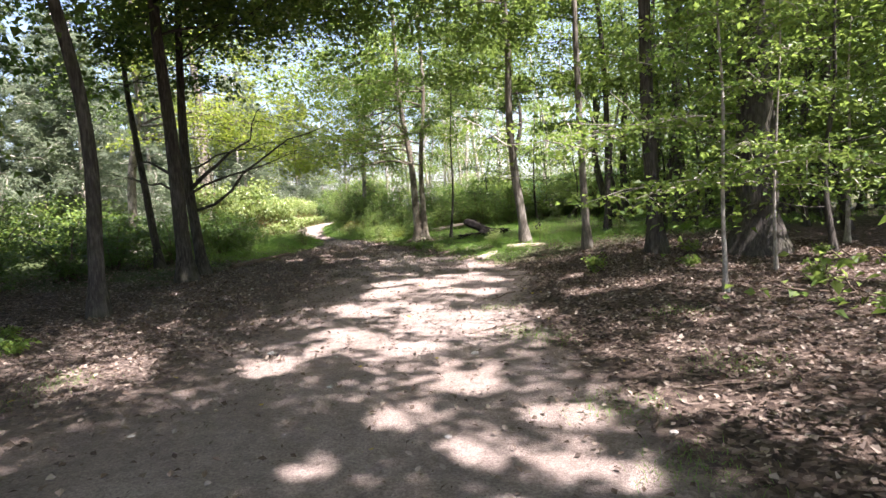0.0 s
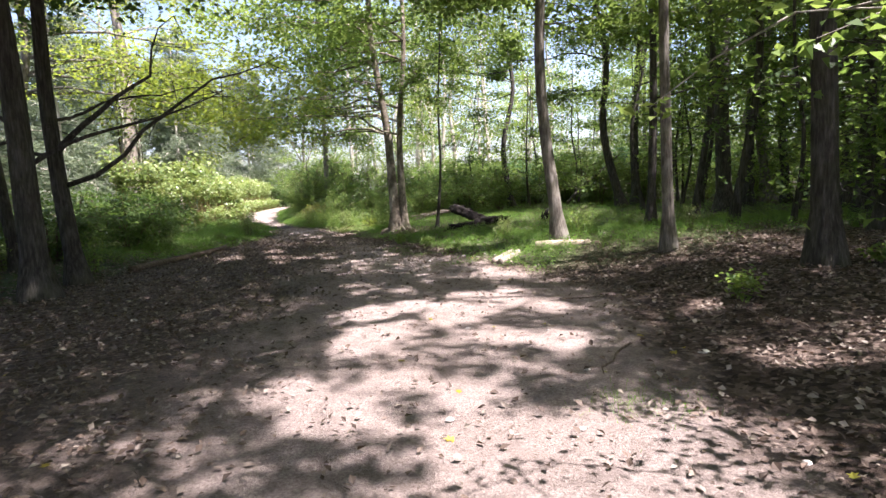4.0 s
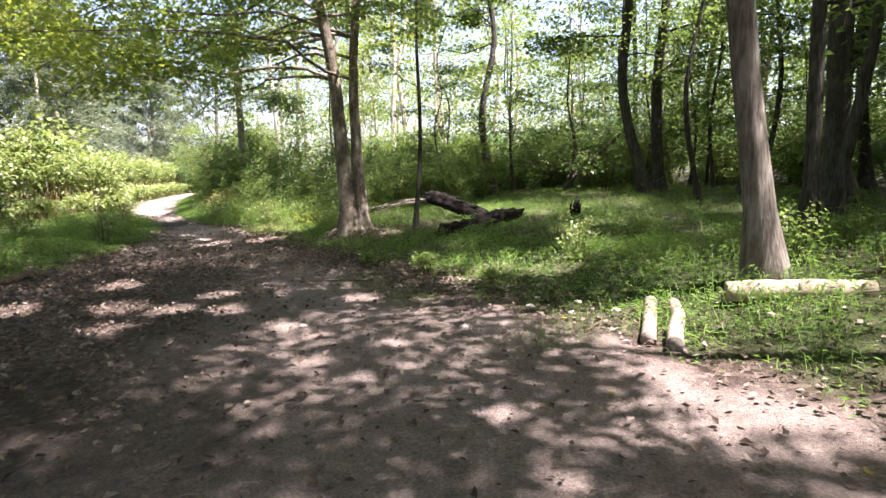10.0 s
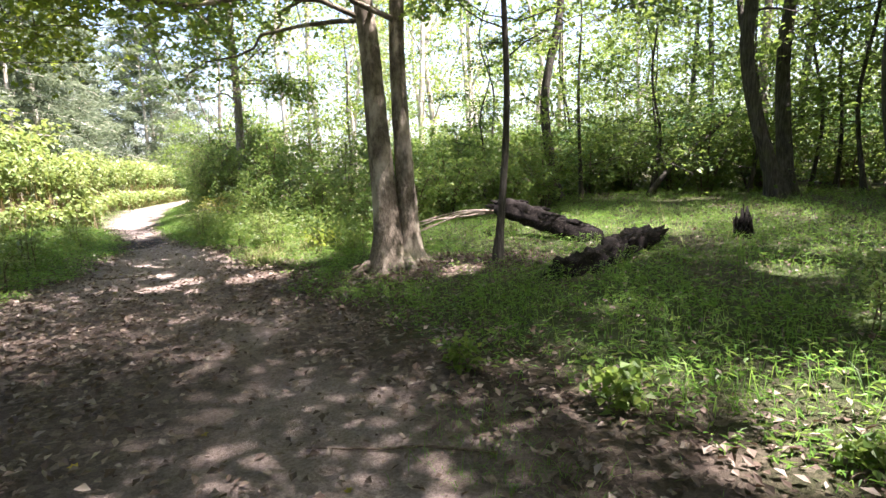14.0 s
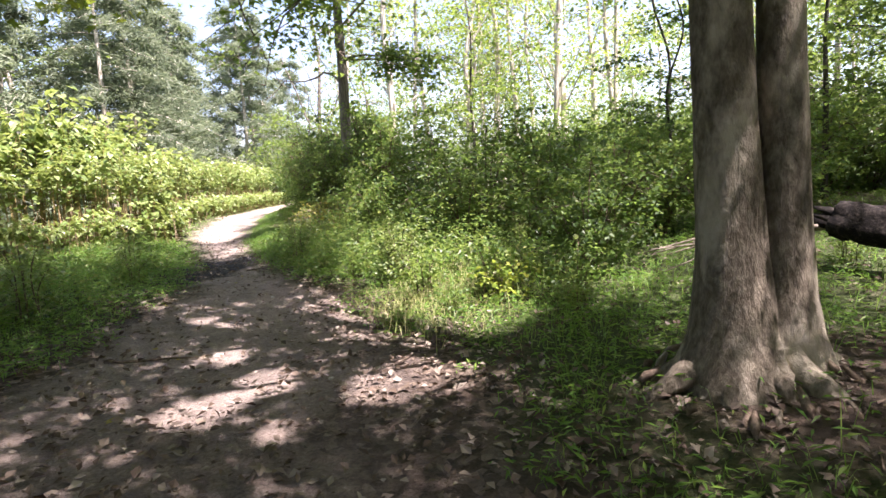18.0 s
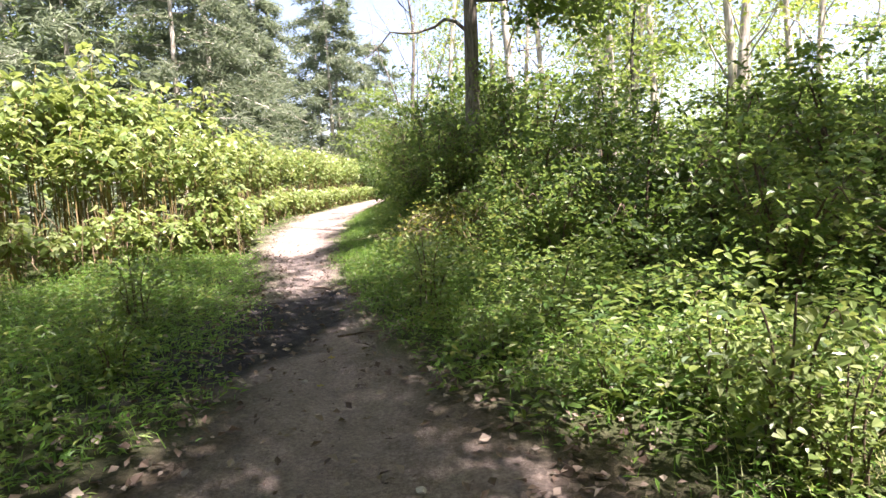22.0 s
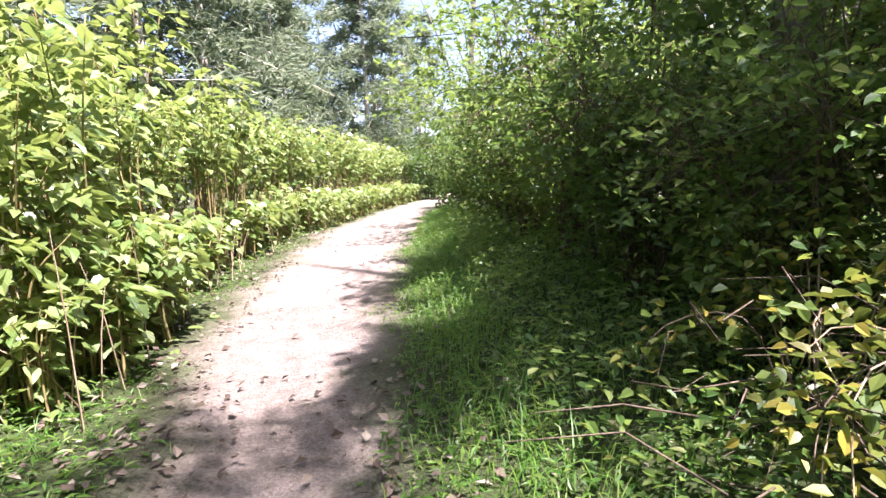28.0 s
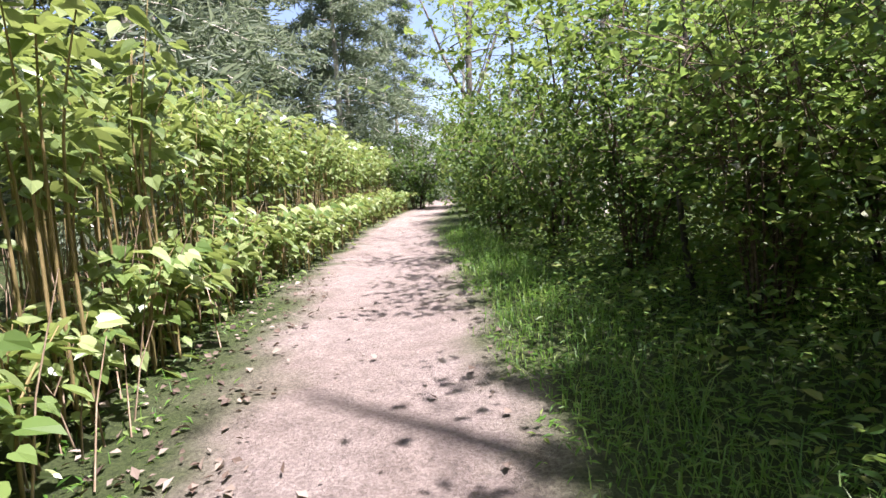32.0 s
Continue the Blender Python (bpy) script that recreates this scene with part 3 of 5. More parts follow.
def scatter(n, x0, x1, y0, y1, chance):
    """Places drawn at random in a rectangle, kept by chance(x, y)."""
    x, y = rng.uniform(x0, x1, n), rng.uniform(y0, y1, n)
    keep = rng.uniform(0, 1, n) < chance(x, y)
    return x[keep], y[keep]


# ---- trees beside the clearing ----
tree(-6.75, 10.9, (-0.035, 0.01), 15, 0.15, 7.0, 10, 4.0, 36000, 0.17, mat=BARK_DARK, leaf=LEAF_DEEP, over=(-0.35, 22, 8.6), label="dark slender tree at the edge of the clearing")
tree(-9.6, 19.1, (-0.08, 0.01), 13, 0.13, 6.0, 12, 3.6, 12000, 0.16, mat=BARK_DARK, leaf=LEAF_DEEP, over=(0.0, 11, 9.0), label="thin dark tree leaning over the undergrowth")
tree(-7.4, 16.2, (0.0, 0.0), 16, 0.22, 7.0, 14, 4.6, 32000, 0.17, mat=BARK_DARK, leaf=LEAF, over=(-0.25, 15, 8.2), bare_arms=2, label="thick dark trunk at the edge of the clearing",
     arms=((2.9, 0.4, 3.4, 0.5, 0.1, 0.05), (3.6, 2.6, 3.0, 0.3, 0.1, 0.05)))
# the arms from 8 m up are added to shade the bushes behind
tree(-7.55, 17.7, (0.0, 0.01), 14, 0.17, 7.0, 14, 4.4, 23000, 0.17, mat=BARK_DARK, leaf=LEAF, over=(0.0, 11, 8.0), bare_arms=4, label="dark forked tree with low crooked limbs",
     arms=((2.6, 0.25, 4.6, 0.75, 0.15, 0.06), (2.9, -0.2, 3.0, 0.9, 0.1, 0.07), (2.8, 2.9, 3.2, 0.3, 0.1, 0.05), (3.6, 1.0, 3.6, 0.5, 0.25, 0.04), (8.0, 1.5, 6.5, 0.2, 0.1, 0.06), (9.0, 1.85, 7.5, 0.2, 0.1, 0.06), (10.0, 1.2, 7.0, 0.2, 0.1, 0.06), (10.8, 1.6, 8.5, 0.2, 0.1, 0.06), (8.6, 2.2, 6.5, 0.2, 0.1, 0.05)))
tree(2.78, 18.85, (-0.075, 0.0), 15, 0.15, 5.2, 12, 3.6, 22000, 0.17, over=(2.9, 13, 7.5), label="grey-brown leaning tree beside a pale log")
tree(6.5, 22.2, (-0.025, 0.02), 16, 0.13, 4.5, 12, 3.6, 22000, 0.16, mat=BARK_DARK, over=(2.9, 12, 6.6), label="dark slender tree in the grass")
tree(4.13, 16.14, (-0.01, 0.0), 15, 0.11, 6.5, 8, 2.0, 1800, label="slender grey tree with pale lichen")
tree(5.05, 13.3, (-0.03, 0.0), 16, 0.18, 6.5, 3, 1.6, 8500, 0.17, mat=BARK_DARK, crown_from=0.5, over=(3.2, 10, 5.8), label="dark trunk among fallen leaves")
tree(6.9, 12.3, (0.0, 0.0), 18, 0.42, 8.0, 12, 4.2, 4500, 0.17, mat=BARK_DARK, over=(3.1, 7, 5.5), label="very thick dark rough trunk")
tree(10.0, 33.3, (-0.12, 0.0), 15, 0.22, 5.0, 13, 4.0, 20000, 0.16, mat=BARK_DARK, bend=0.4, over=(3.3, 12, 9.0), label="dark bent tree leaning over the grass", arms=((4.6, 1.2, 4.0, 1.6, 0.0, 0.09),))
tree(11.2, 34.4, (0.0, 0.0), 16, 0.23, 5.0, 13, 4.0, 7500, mat=BARK_DARK, label="thick dark trunk behind a bent tree")
tree(11.2, 26.3, (0.0, 0.0), 17, 0.29, 5.5, 13, 4.2, 7500, mat=BARK_DARK, over=(3.6,5,6), label="thick tree with a flared rough base")
tree(13.5, 28.5, (0.03, 0.0), 14, 0.2, 4.2, 12, 4.0, 6000, mat=BARK_DARK, label="dark tree forking low over the ground", arms=((2.2, 0.5, 4.0, 1.5, 0.0, 0.12),))
tree(11.5, 20.2, (0.0, 0.0), 16, 0.2, 4.0, 12, 3.8, 6000, mat=BARK_DARK, label="dark straight forest tree")
tree(15.0, 25.0, (0.0, 0.0), 17, 0.22, 4.0, 12, 3.8, 6000, mat=BARK_DARK, label="dark straight forest tree")
tree(4.42, 8.8, (0.0, 0.02), 6, 0.036, 3.2, 9, 1.7, 4400, 0.1, mat=GREYBARK, bend=0.04, label="pale thin sapling beside the path", flat=0.16, rise=0.2, spread=0.3, crown_from=0.15,
     arms=((2.72, 3.47, 3.8, 0.0, 0.02, 0.014), (2.85, 3.75, 3.0, 0.05, 0.05, 0.014), (2.6, 3.2, 2.8, 0.02, 0.05, 0.012), (1.75, 3.9, 2.4, 0.05, 0.1, 0.012), (2.0, 5.2, 1.8, 0.05, 0.1, 0.012), (2.3, 0.6, 1.8, 0.05, 0.1, 0.012)))
tree(6.1, 10.3, (0.01, 0.0), 5.5, 0.03, 1.5, 12, 2.2, 3200, 0.1, mat=GREYBARK, bend=0.04, label="thin grey sapling with level sprays of leaves", flat=0.16, rise=0.15, spread=0.32, crown_from=0.15)
tree(9.2, 12.8, (0.0, 0.0), 5, 0.05, 1.6, 10, 1.9, 2600, 0.095, mat=GREYBARK, bend=0.04, label="pale thin sapling among fallen leaves", flat=0.2, rise=0.2)
tree(3.15, 3.6, (0.05, 0.02), 1.9, 0.016, 0.7, 8, 1.0, 260, 0.1, mat=TWIG, label="low leafy seedling beside the path", flat=0.15, rise=0.15, spread=0.42)
tree(0.42, 27.7, (0.045, 0.03), 9, 0.06, 3.2, 11, 2.5, 3200, 0.11, mat=BARK_DARK, bend=0.06, shape=lobed, label="slim dark sapling in the grass")
tree(-5.72, 42.7, (0.0, 0.0), 15, 0.19, 5.2, 13, 2.8, 13000, 0.16, bend=0.05, bare_arms=2, crown_from=0.45, over=(4.72, 11, 6.8), label="straight maple rising out of the bushes", floor=3.0, flat=0.5,
     arms=((4.3, 3.3, 2.6, 0.35, 0.5, 0.045), (5.0, 0.2, 3.2, 0.2, 0.25, 0.04)))
tree(-10.9, 66.0, (0.0, 0.0), 13, 0.17, 4.5, 11, 3.4, 500, 0.12, bend=0.1, label="bare grey tree forking into upright limbs", rise=1.3, taper=0.4,
     arms=((4.2, 0.3, 4.0, 2.4, 0.0, 0.08), (4.6, 2.8, 4.0, 2.2, 0.0, 0.08), (5.5, 1.5, 3.5, 2.4, 0.0, 0.06)), bare_arms=3)


# the arms above 10 m are added, out of view, to shade the grass
tree(-15.7, 28.8, (0.08, 0.02), 15, 0.24, 8.5, 2, 3.0, 25000, 0.15, label="spreading maple whose long limbs reach over the path", flat=0.5,
     arms=((6.6, 0.05, 9.8, 0.1, 0.36, 0.07), (6.2, 0.2, 9.3, 0.12, 0.34, 0.06), (7.0, -0.08, 10.2, 0.12, 0.36, 0.07), (7.2, 0.12, 10.4, 0.1, 0.34, 0.06), (7.8, 0.0, 11.0, 0.12, 0.34, 0.06), (6.6, 0.3, 9.0, 0.12, 0.36, 0.06), (8.2, 0.1, 11.0, 0.15, 0.34, 0.06), (6.0, -0.15, 9.0, 0.15, 0.34, 0.06), (10.8, 0.55, 11.0, 0.15, 0.3, 0.07), (11.2, 0.72, 11.5, 0.15, 0.3, 0.07), (11.6, 0.85, 11.0, 0.15, 0.3, 0.06), (11.0, 0.64, 9.5, 0.12, 0.3, 0.06), (11.9, 0.48, 12.0, 0.15, 0.3, 0.07), (12.4, 0.78, 12.5, 0.12, 0.3, 0.06)), spread=0.42, shape=lobed, leaf=LEAF_BRIGHT)


# added maples, there to throw leafy shade from the hedge onto the path
for x, y, h, n in ((-7.0, 44.6, 4.2, 800), (-8.1, 47.6, 4.6, 900), (-8.9, 50.6, 4.6, 900)):
    tree(x, y, (-0.06, 0.0), h, 0.028, 1.8, 9, 1.7, n, 0.12, mat=BARK_DARK, bend=0.05, shape=lobed, over=(3.3, 5, 2.0), flat=0.25, spread=0.3, fine=False, label="young maple added in the hedge, leaning out to cast leafy shade", group="young maples in the hedge", name="young_maple")


# ---- tall twin tree ----
def twin_tree():
    e = thing("twin_tree", -1.03, 28.25, "grey-brown tree with two trunks grown together at the base", "tree", "woodland trees")
    # the last six aims are extra-long unseen limbs added to shade the path
    aims = (3.3, 2.2, 2.7, 4.3, 2.4, 3.7, 1.9, 2.6, 4.7, 3.0, 2.0, 1.85, 2.15, 2.25, 1.95, 2.08)
    for j, (dx, top, r, lab) in enumerate(((-0.15, (-0.9, 0.5, 15), 0.22, "thicker grey trunk"), (0.19, (0.1, 0.9, 15), 0.17, "thinner grey trunk"))):
        pts = curve_points([(dx, 0, 0), (dx * 1.05 - 0.06, 0.02, 1.7), (dx * 1.45 - 0.14, 0.1, 4.0), (top[0] * 0.6 + dx * 2, 0.3, 8), top], 26)
        h = pts[:, 2]
        rad = (r + (r * 0.3 - r) * np.linspace(0, 1, 26)) * (1 + 0.75 * np.exp(-h / 0.28))
        pts = np.vstack([pts[:1] - [0, 0, 0.3], pts])
        part("trunk", tube(pts, np.concatenate([[rad[0] * 1.2], rad]), 18, 0.05), BARK_TWIN, e, lab)
        tips = []
        for i in range(16):
            k = 13 + int(i % 10 * 1.25)
            line = limb_line(pts[k], aims[i] + (0.5 if i < 10 else 0.08) * j, rng.uniform(5.5, 8.0) if i < 10 else rng.uniform(8.5, 11.5), rng.uniform(0.0, 0.35), 0.28)
            # limbs shading the chosen sun patches are dropped
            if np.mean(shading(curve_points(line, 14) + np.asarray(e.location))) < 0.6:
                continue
            bits = [tube(curve_points(line, 10), [0.045, 0.025, 0.006], 6, 0.08)]
            for u in np.linspace(0.3 if i < 10 else 0.5, 1, 9):
                p = line[min(int(u * 6), 6)]
                q = p + rng.normal(0, 1, 3) * [0.75, 0.75, 0.3] - [0, 0, 0.12]
                bits.append(tube(np.array([p, (p + q) / 2, q]), [0.012, 0.004], 4, caps=False))
                tips += [p, (p + q) / 2, q]
            part("branch", join(bits), BARK_TWIN, e)
        low_tips, high_tips = np.array([p for p in tips if 3.7 < p[2] < 7.0]), np.array([p for p in tips if p[2] >= 7.0])
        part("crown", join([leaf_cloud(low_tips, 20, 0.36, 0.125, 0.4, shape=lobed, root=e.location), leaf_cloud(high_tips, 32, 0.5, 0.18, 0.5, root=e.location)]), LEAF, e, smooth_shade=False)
    for i in range(11):
        a = i * 0.571 + rng.uniform(-0.12, 0.12)
        ln = rng.uniform(0.12, 0.42)
        c, d = np.cos(a), np.sin(a)
        line = [(0.08 * c, 0.06 * d, 0.34), (0.27 * c, 0.2 * d, 0.14), ((0.36 + ln * 0.45) * c, (0.28 + ln * 0.45) * d, 0.02), ((0.38 + ln) * c, (0.3 + ln) * d, -0.1)]
        part("root", tube(curve_points(line, 12), [0.05, 0.1, 0.075, 0.025], 10, 0.2), BARK_TWIN, e)
    for i in range(36):  # flakes of loose bark heaped round the foot
        a, o = rng.uniform(0, 6.28), rng.uniform(0.36, 0.8)
        p = np.array([o * np.cos(a), o * np.sin(a) * 0.9, 0.02 + 0.4 * max(0.0, 0.72 - o)])
        q = p + np.array([np.cos(a) * 0.14, np.sin(a) * 0.14, -0.13]) * rng.uniform(0.5, 1.2) + rng.normal(0, 0.03, 3)
        v, f = tube(np.array([p, (p + q) / 2, q]), [0.012, 0.03, 0.006], 5, 0.3)
        part("bark_flake", (v, f), TWIG if i % 3 else BARK_TWIN, e)


twin_tree()


def plant_out(kinds, spots, lo, hi, squash=(1.0, 1.0)):
    """Copies of the first plants at all further spots; the first ones move to the first spots."""
    for i, (x, y) in enumerate(spots):
        s = rng.uniform(lo, hi)
        if i < len(kinds):
            kinds[i].matrix_basis = pose(x, y, float(ground_z(x, y)), 0, 0, rng.uniform(0, 360)) @ Matrix.Diagonal((s, s, s * rng.uniform(*squash), 1))
        else:
            c = copy_thing(kinds[i % len(kinds)], pose(x, y, float(ground_z(x, y)), 0, 0, rng.uniform(0, 360)))
            c.scale = (s, s, s * rng.uniform(*squash))


def spread_out(n, box, gap, keep, tries=6000):
    out = []
    for _ in range(tries):
        x, y = rng.uniform(box[0], box[1]), rng.uniform(box[2], box[3])
        if keep(x, y, float(right_of(x, y)), float(left_of(x, y))) and all((x - a) ** 2 + (y - b) ** 2 > gap * gap for a, b in out):
            out.append((x, y))
        if len(out) >= n:
            break
    return out


# ---- the woods around ----
tall = [tree(0, 0, (0, 0), 15 + i, 0.17, 3.0, 12, 4.2, 3700, 0.19, mat=BARK_DARK if i % 2 else BARK, leaf=LEAF if i < 2 else LEAF_DEEP,
             label="tall leafy forest tree in the woods", spread=0.5, fine=False) for i in range(4)]
plant_out(tall, spread_out(36, (-30, 34, -4, 48), 3.0, lambda x, y, d, e: (d > 9.5 and not (y > 12 and x < 14 and y < 36) and not (y > 36 and x < 11))
                           or (x < -5 - 0.85 * y and y < 30)), 0.8, 1.15)
# added trees with bare lower trunks and wide crowns, placed to shade the clearing
for i, (x, y) in enumerate([(-5, -5), (-9.5, 1), (-10, 6), (-0.5, -10), (4.5, -4), (-11, 11.5), (-8, -9), (-16.5, 14.5), (-14, 10), (3.6, -1.0), (-13.5, -3), (-14.5, 3.5), (-17, 8), (-18, 13), (16, 19),
                            (15.0, 3), (17, 11), (19, 16), (15.5, 30), (20, 24)]):
    side = 1 if x < 3 else -1
    tree(x, y, (0.06 * side, 0.03), 16 + i % 3, 0.2, 6.8, 15, 5.2, 8000, 0.23, mat=BARK_DARK if i % 2 else BARK, leaf=LEAF if i % 3 != 1 else LEAF_DEEP, bend=0.25, over=(0.0 if side > 0 else math.pi, 6, 6.5),
         label="tall bare-trunked tree added so that its wide high crown shades the ground", spread=0.3, fine=False, rise=0.3, flat=0.5, joined=True)
# five more added for shade, over the clearing's right side and the path
for x, y, n in ((8.6, 5.6, 4500), (9.2, 9.4, 6500), (7.6, 0.5, 5000)):
    tree(x, y, (-0.04, 0.02), 17, 0.22, 8.5, 12, 4.6, n, 0.2, mat=BARK_DARK, over=(3.2, 8, 6.0), label="tall bare-trunked tree added so that its wide high crown shades the ground", spread=0.34, fine=False, joined=True)
tree(4.4, 1.4, (-0.03, 0.02), 17, 0.2, 8.0, 3, 1.8, 9000, 0.19, mat=BARK_DARK, over=(2.5, 10, 7.5), label="tall bare-trunked tree added so that its wide high crown shades the ground", spread=0.4)
tree(5.4, 38.0, (-0.02, 0.0), 13.5, 0.18, 6.0, 6, 2.6, 24000, 0.2, mat=BARK_DARK, over=(3.3, 16, 11.5), label="tall bare-trunked tree added so that its wide high crown shades the ground", spread=0.4)
plant_out([tree(0, 0, (0.02, 0), 15 + 2 * i, 0.2, 1.6, 14, 4.0, 4200, 0.2, mat=BARK_DARK, leaf=(LEAF, LEAF_DEEP)[i], label="tall leafy forest tree deep in the woods", spread=0.6, fine=False, joined=True) for i in range(2)],
          [(17.5, 26.5), (20, 29.5), (23, 27), (25, 32), (22, 36.5), (27, 38), (19, 42.5), (24, 44), (29, 30), (26, 22.5), (30, 43), (16, 46.5), (21, 19)], 0.85, 1.15)
slender = [tree(0, 0, (0.02, 0.01), 14 + i, 0.1, 4.5, 10, 2.6, 2400, 0.13, mat=BARK_DARK, leaf=(LEAF, LEAF_DEEP)[i], bend=0.3, label="slender dark forest tree among fallen leaves", fine=False) for i in range(2)]
plant_out(slender, [(8.6, 16.4), (9.9, 19.2), (10.8, 15.0), (8.8, 24.0), (12.4, 18.0), (13.4, 21.6), (9.4, 29.3), (12.6, 30.6), (14.6, 16.5), (7.9, 20.3)], 0.85, 1.2)
young = [tree(0, 0, (0, 0), 5.5 + i, 0.05, 0.9, 12, 2.4, 2100, 0.125, mat=BARK_DARK, leaf=LEAF if i != 1 else LEAF_DEEP, rise=0.22, flat=0.22, spread=0.42,
              label="young leafy understorey tree", group="understorey trees", name="young_tree") for i in range(3)]
plant_out(young, [(8, 11.5), (7.4, 13.8), (10.5, 13), (11, 17), (8.3, 18.5), (12.5, 22.5), (6.5, 38.5), (9, 38), (12, 37), (14.5, 36), (4.5, 43), (8, 44), (12, 43), (16, 41), (13, 33.5), (16.5, 33), (17, 29)]
          + spread_out(34, (-24, 26, 4, 50), 2.2, lambda x, y, d, e: (d > 8.0 and (y < 14 or x > 11.5 or y > 36)) or (x < -5 - 0.85 * y and y < 28)), 0.9, 1.5)
far = [tree(0, 0, (0, 0), 15 + 2 * i, 0.15, 1.4, 12, 3.8, 3400, 0.22, mat=BARK_PALE, leaf=LEAF, label="pale-trunked sunlit tree beyond the thicket", spread=0.6, group="far trees", fine=False, joined=True) for i in range(3)]
plant_out(far, [(-9, 78), (-6, 74), (-12.5, 84)] + spread_out(42, (-46, 52, 54, 92), 3.6, lambda x, y, d, e: d > 5 or e > 12), 0.75, 1.35)


bare = [tree(0, 0, (0.03 * (i - 1), 0.02), 13 + 2 * i, 0.16, 3.0, 14, 3.2, 900, 0.16, mat=BARK_PALE, leaf=LEAF_BRIGHT, rise=1.2, taper=0.35, bend=0.3, label="pale thin-leaved tree in the sunlit clearing beyond", group="pale sunlit trees", spread=0.5, crown_from=0.2) for i in range(3)]
plant_out(bare, [(-7.5, 56), (-5.0, 52.5), (-3.0, 57), (-1.2, 51.5), (0.8, 55.5), (2.2, 48.9), (3.6, 53.5), (5.5, 50.5), (7.0, 55.5), (9.5, 51.5), (12.0, 54.0), (-4.2, 62.0), (1.5, 61.0), (15.0, 50.5)], 0.8, 1.2)


def pine(h, r=0.2, spread=3.0, dense=11, label="tall grey-green pine with drooping boughs"):
    e = thing("pine_tree", 0, 0, label, "tree", "pines")
    part("trunk", tube(curve_points([(0, 0, -0.2), (0.1, 0, h * 0.4), (0, 0.1, h)], 14), [r, r * 0.6, 0.02], 10, 0.05), BARK_PALE, e)
    tips = []
    for i in range(34):
        z = 0.8 + (h - 1.1) * i / 34
        ln = spread * (1.05 - 0.8 * z / h) * rng.uniform(0.7, 1.15)
        line = limb_line((0, 0, z), i * 2.4 + rng.uniform(0, 0.5), ln, 0.18, 0.4)
        part("bough", tube(line, [0.03, 0.008], 4, caps=False), BARK_PALE, e)
        for k in range(2, 7):
            for _ in range(6):
                tips.append(line[k] + rng.normal(0, 0.2, 3) * ln * 0.55 * [1, 1, 0.3] - [0, 0, 0.1])
    tips = np.array(tips)
    m = len(tips) * dense
    at = np.repeat(tips, dense, 0) + rng.normal(0, 0.13, (m, 3))
    w = rng.normal(0, 1, (m, 3)) * [1, 1, 0.5] + [0, 0, -0.25]
    part("needles", blades(at, w, rng.normal(0, 1, (m, 3)), rng.uniform(0.28, 0.55, m), rng.uniform(0.055, 0.1, m)), LEAF_PINE, e, smooth_shade=False)
    return e


plant_out([pine(16, 0.2, 5.4), pine(14, 0.18, 5.0)], [(-19.5, 57), (-23, 60), (-24, 46), (-22.5, 51.5), (-28, 43), (-20.5, 64.5), (-29, 52), (-22, 69), (-27, 57), (-33, 47), (-34, 40), (-26.5, 38.5), (-18, 71.5), (-31, 60), (-20.5, 40.5), (-23, 36), (-18.5, 52.5), (-21.0, 61.0), (-28, 32), (-32, 34), (-36, 32), (-30, 38), (-23.5, 30.5), (-21, 33.5), (-18, 73.5), (-16.5, 80), (-21, 78), (-24, 70)], 0.85, 1.15)
tree(-17.1, 41.4, (0.0, 0.0), 18, 0.5, 9.0, 10, 3.0, 1500, 0.2, mat=GREYWOOD, leaf=LEAF_PINE, label="broad pale trunk wrapped in climbing vines", flat=0.6)
vine = thing("climbing_vine", -17.1, 41.4, "thick climbing vine with pale leaves on a broad trunk", "vine")
tips = []
for i in range(16):
    a, k = i * 0.39, np.linspace(0, 1, 14)
    w = a + 0.5 * np.sin(k * 5 + i)
    o = 0.62 - 0.12 * k + 0.08 * np.sin(k * 9 + i * 2)
    line = np.stack([o * np.cos(w), o * np.sin(w), k * rng.uniform(6.5, 10.5)], -1)
    part("stem", tube(line, [0.06, 0.045, 0.02], 6, 0.2), BARK_PALE if i % 2 else TWIG, vine)
    tips += list(line[2:])
part("foliage", leaf_cloud(np.array(tips), 9, 0.2, 0.16, 1.0), LEAF_PINE, vine, smooth_shade=False)

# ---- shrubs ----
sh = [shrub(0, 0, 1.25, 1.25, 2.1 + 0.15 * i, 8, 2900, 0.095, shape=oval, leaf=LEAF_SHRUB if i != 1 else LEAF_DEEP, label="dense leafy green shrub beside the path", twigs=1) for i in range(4)]
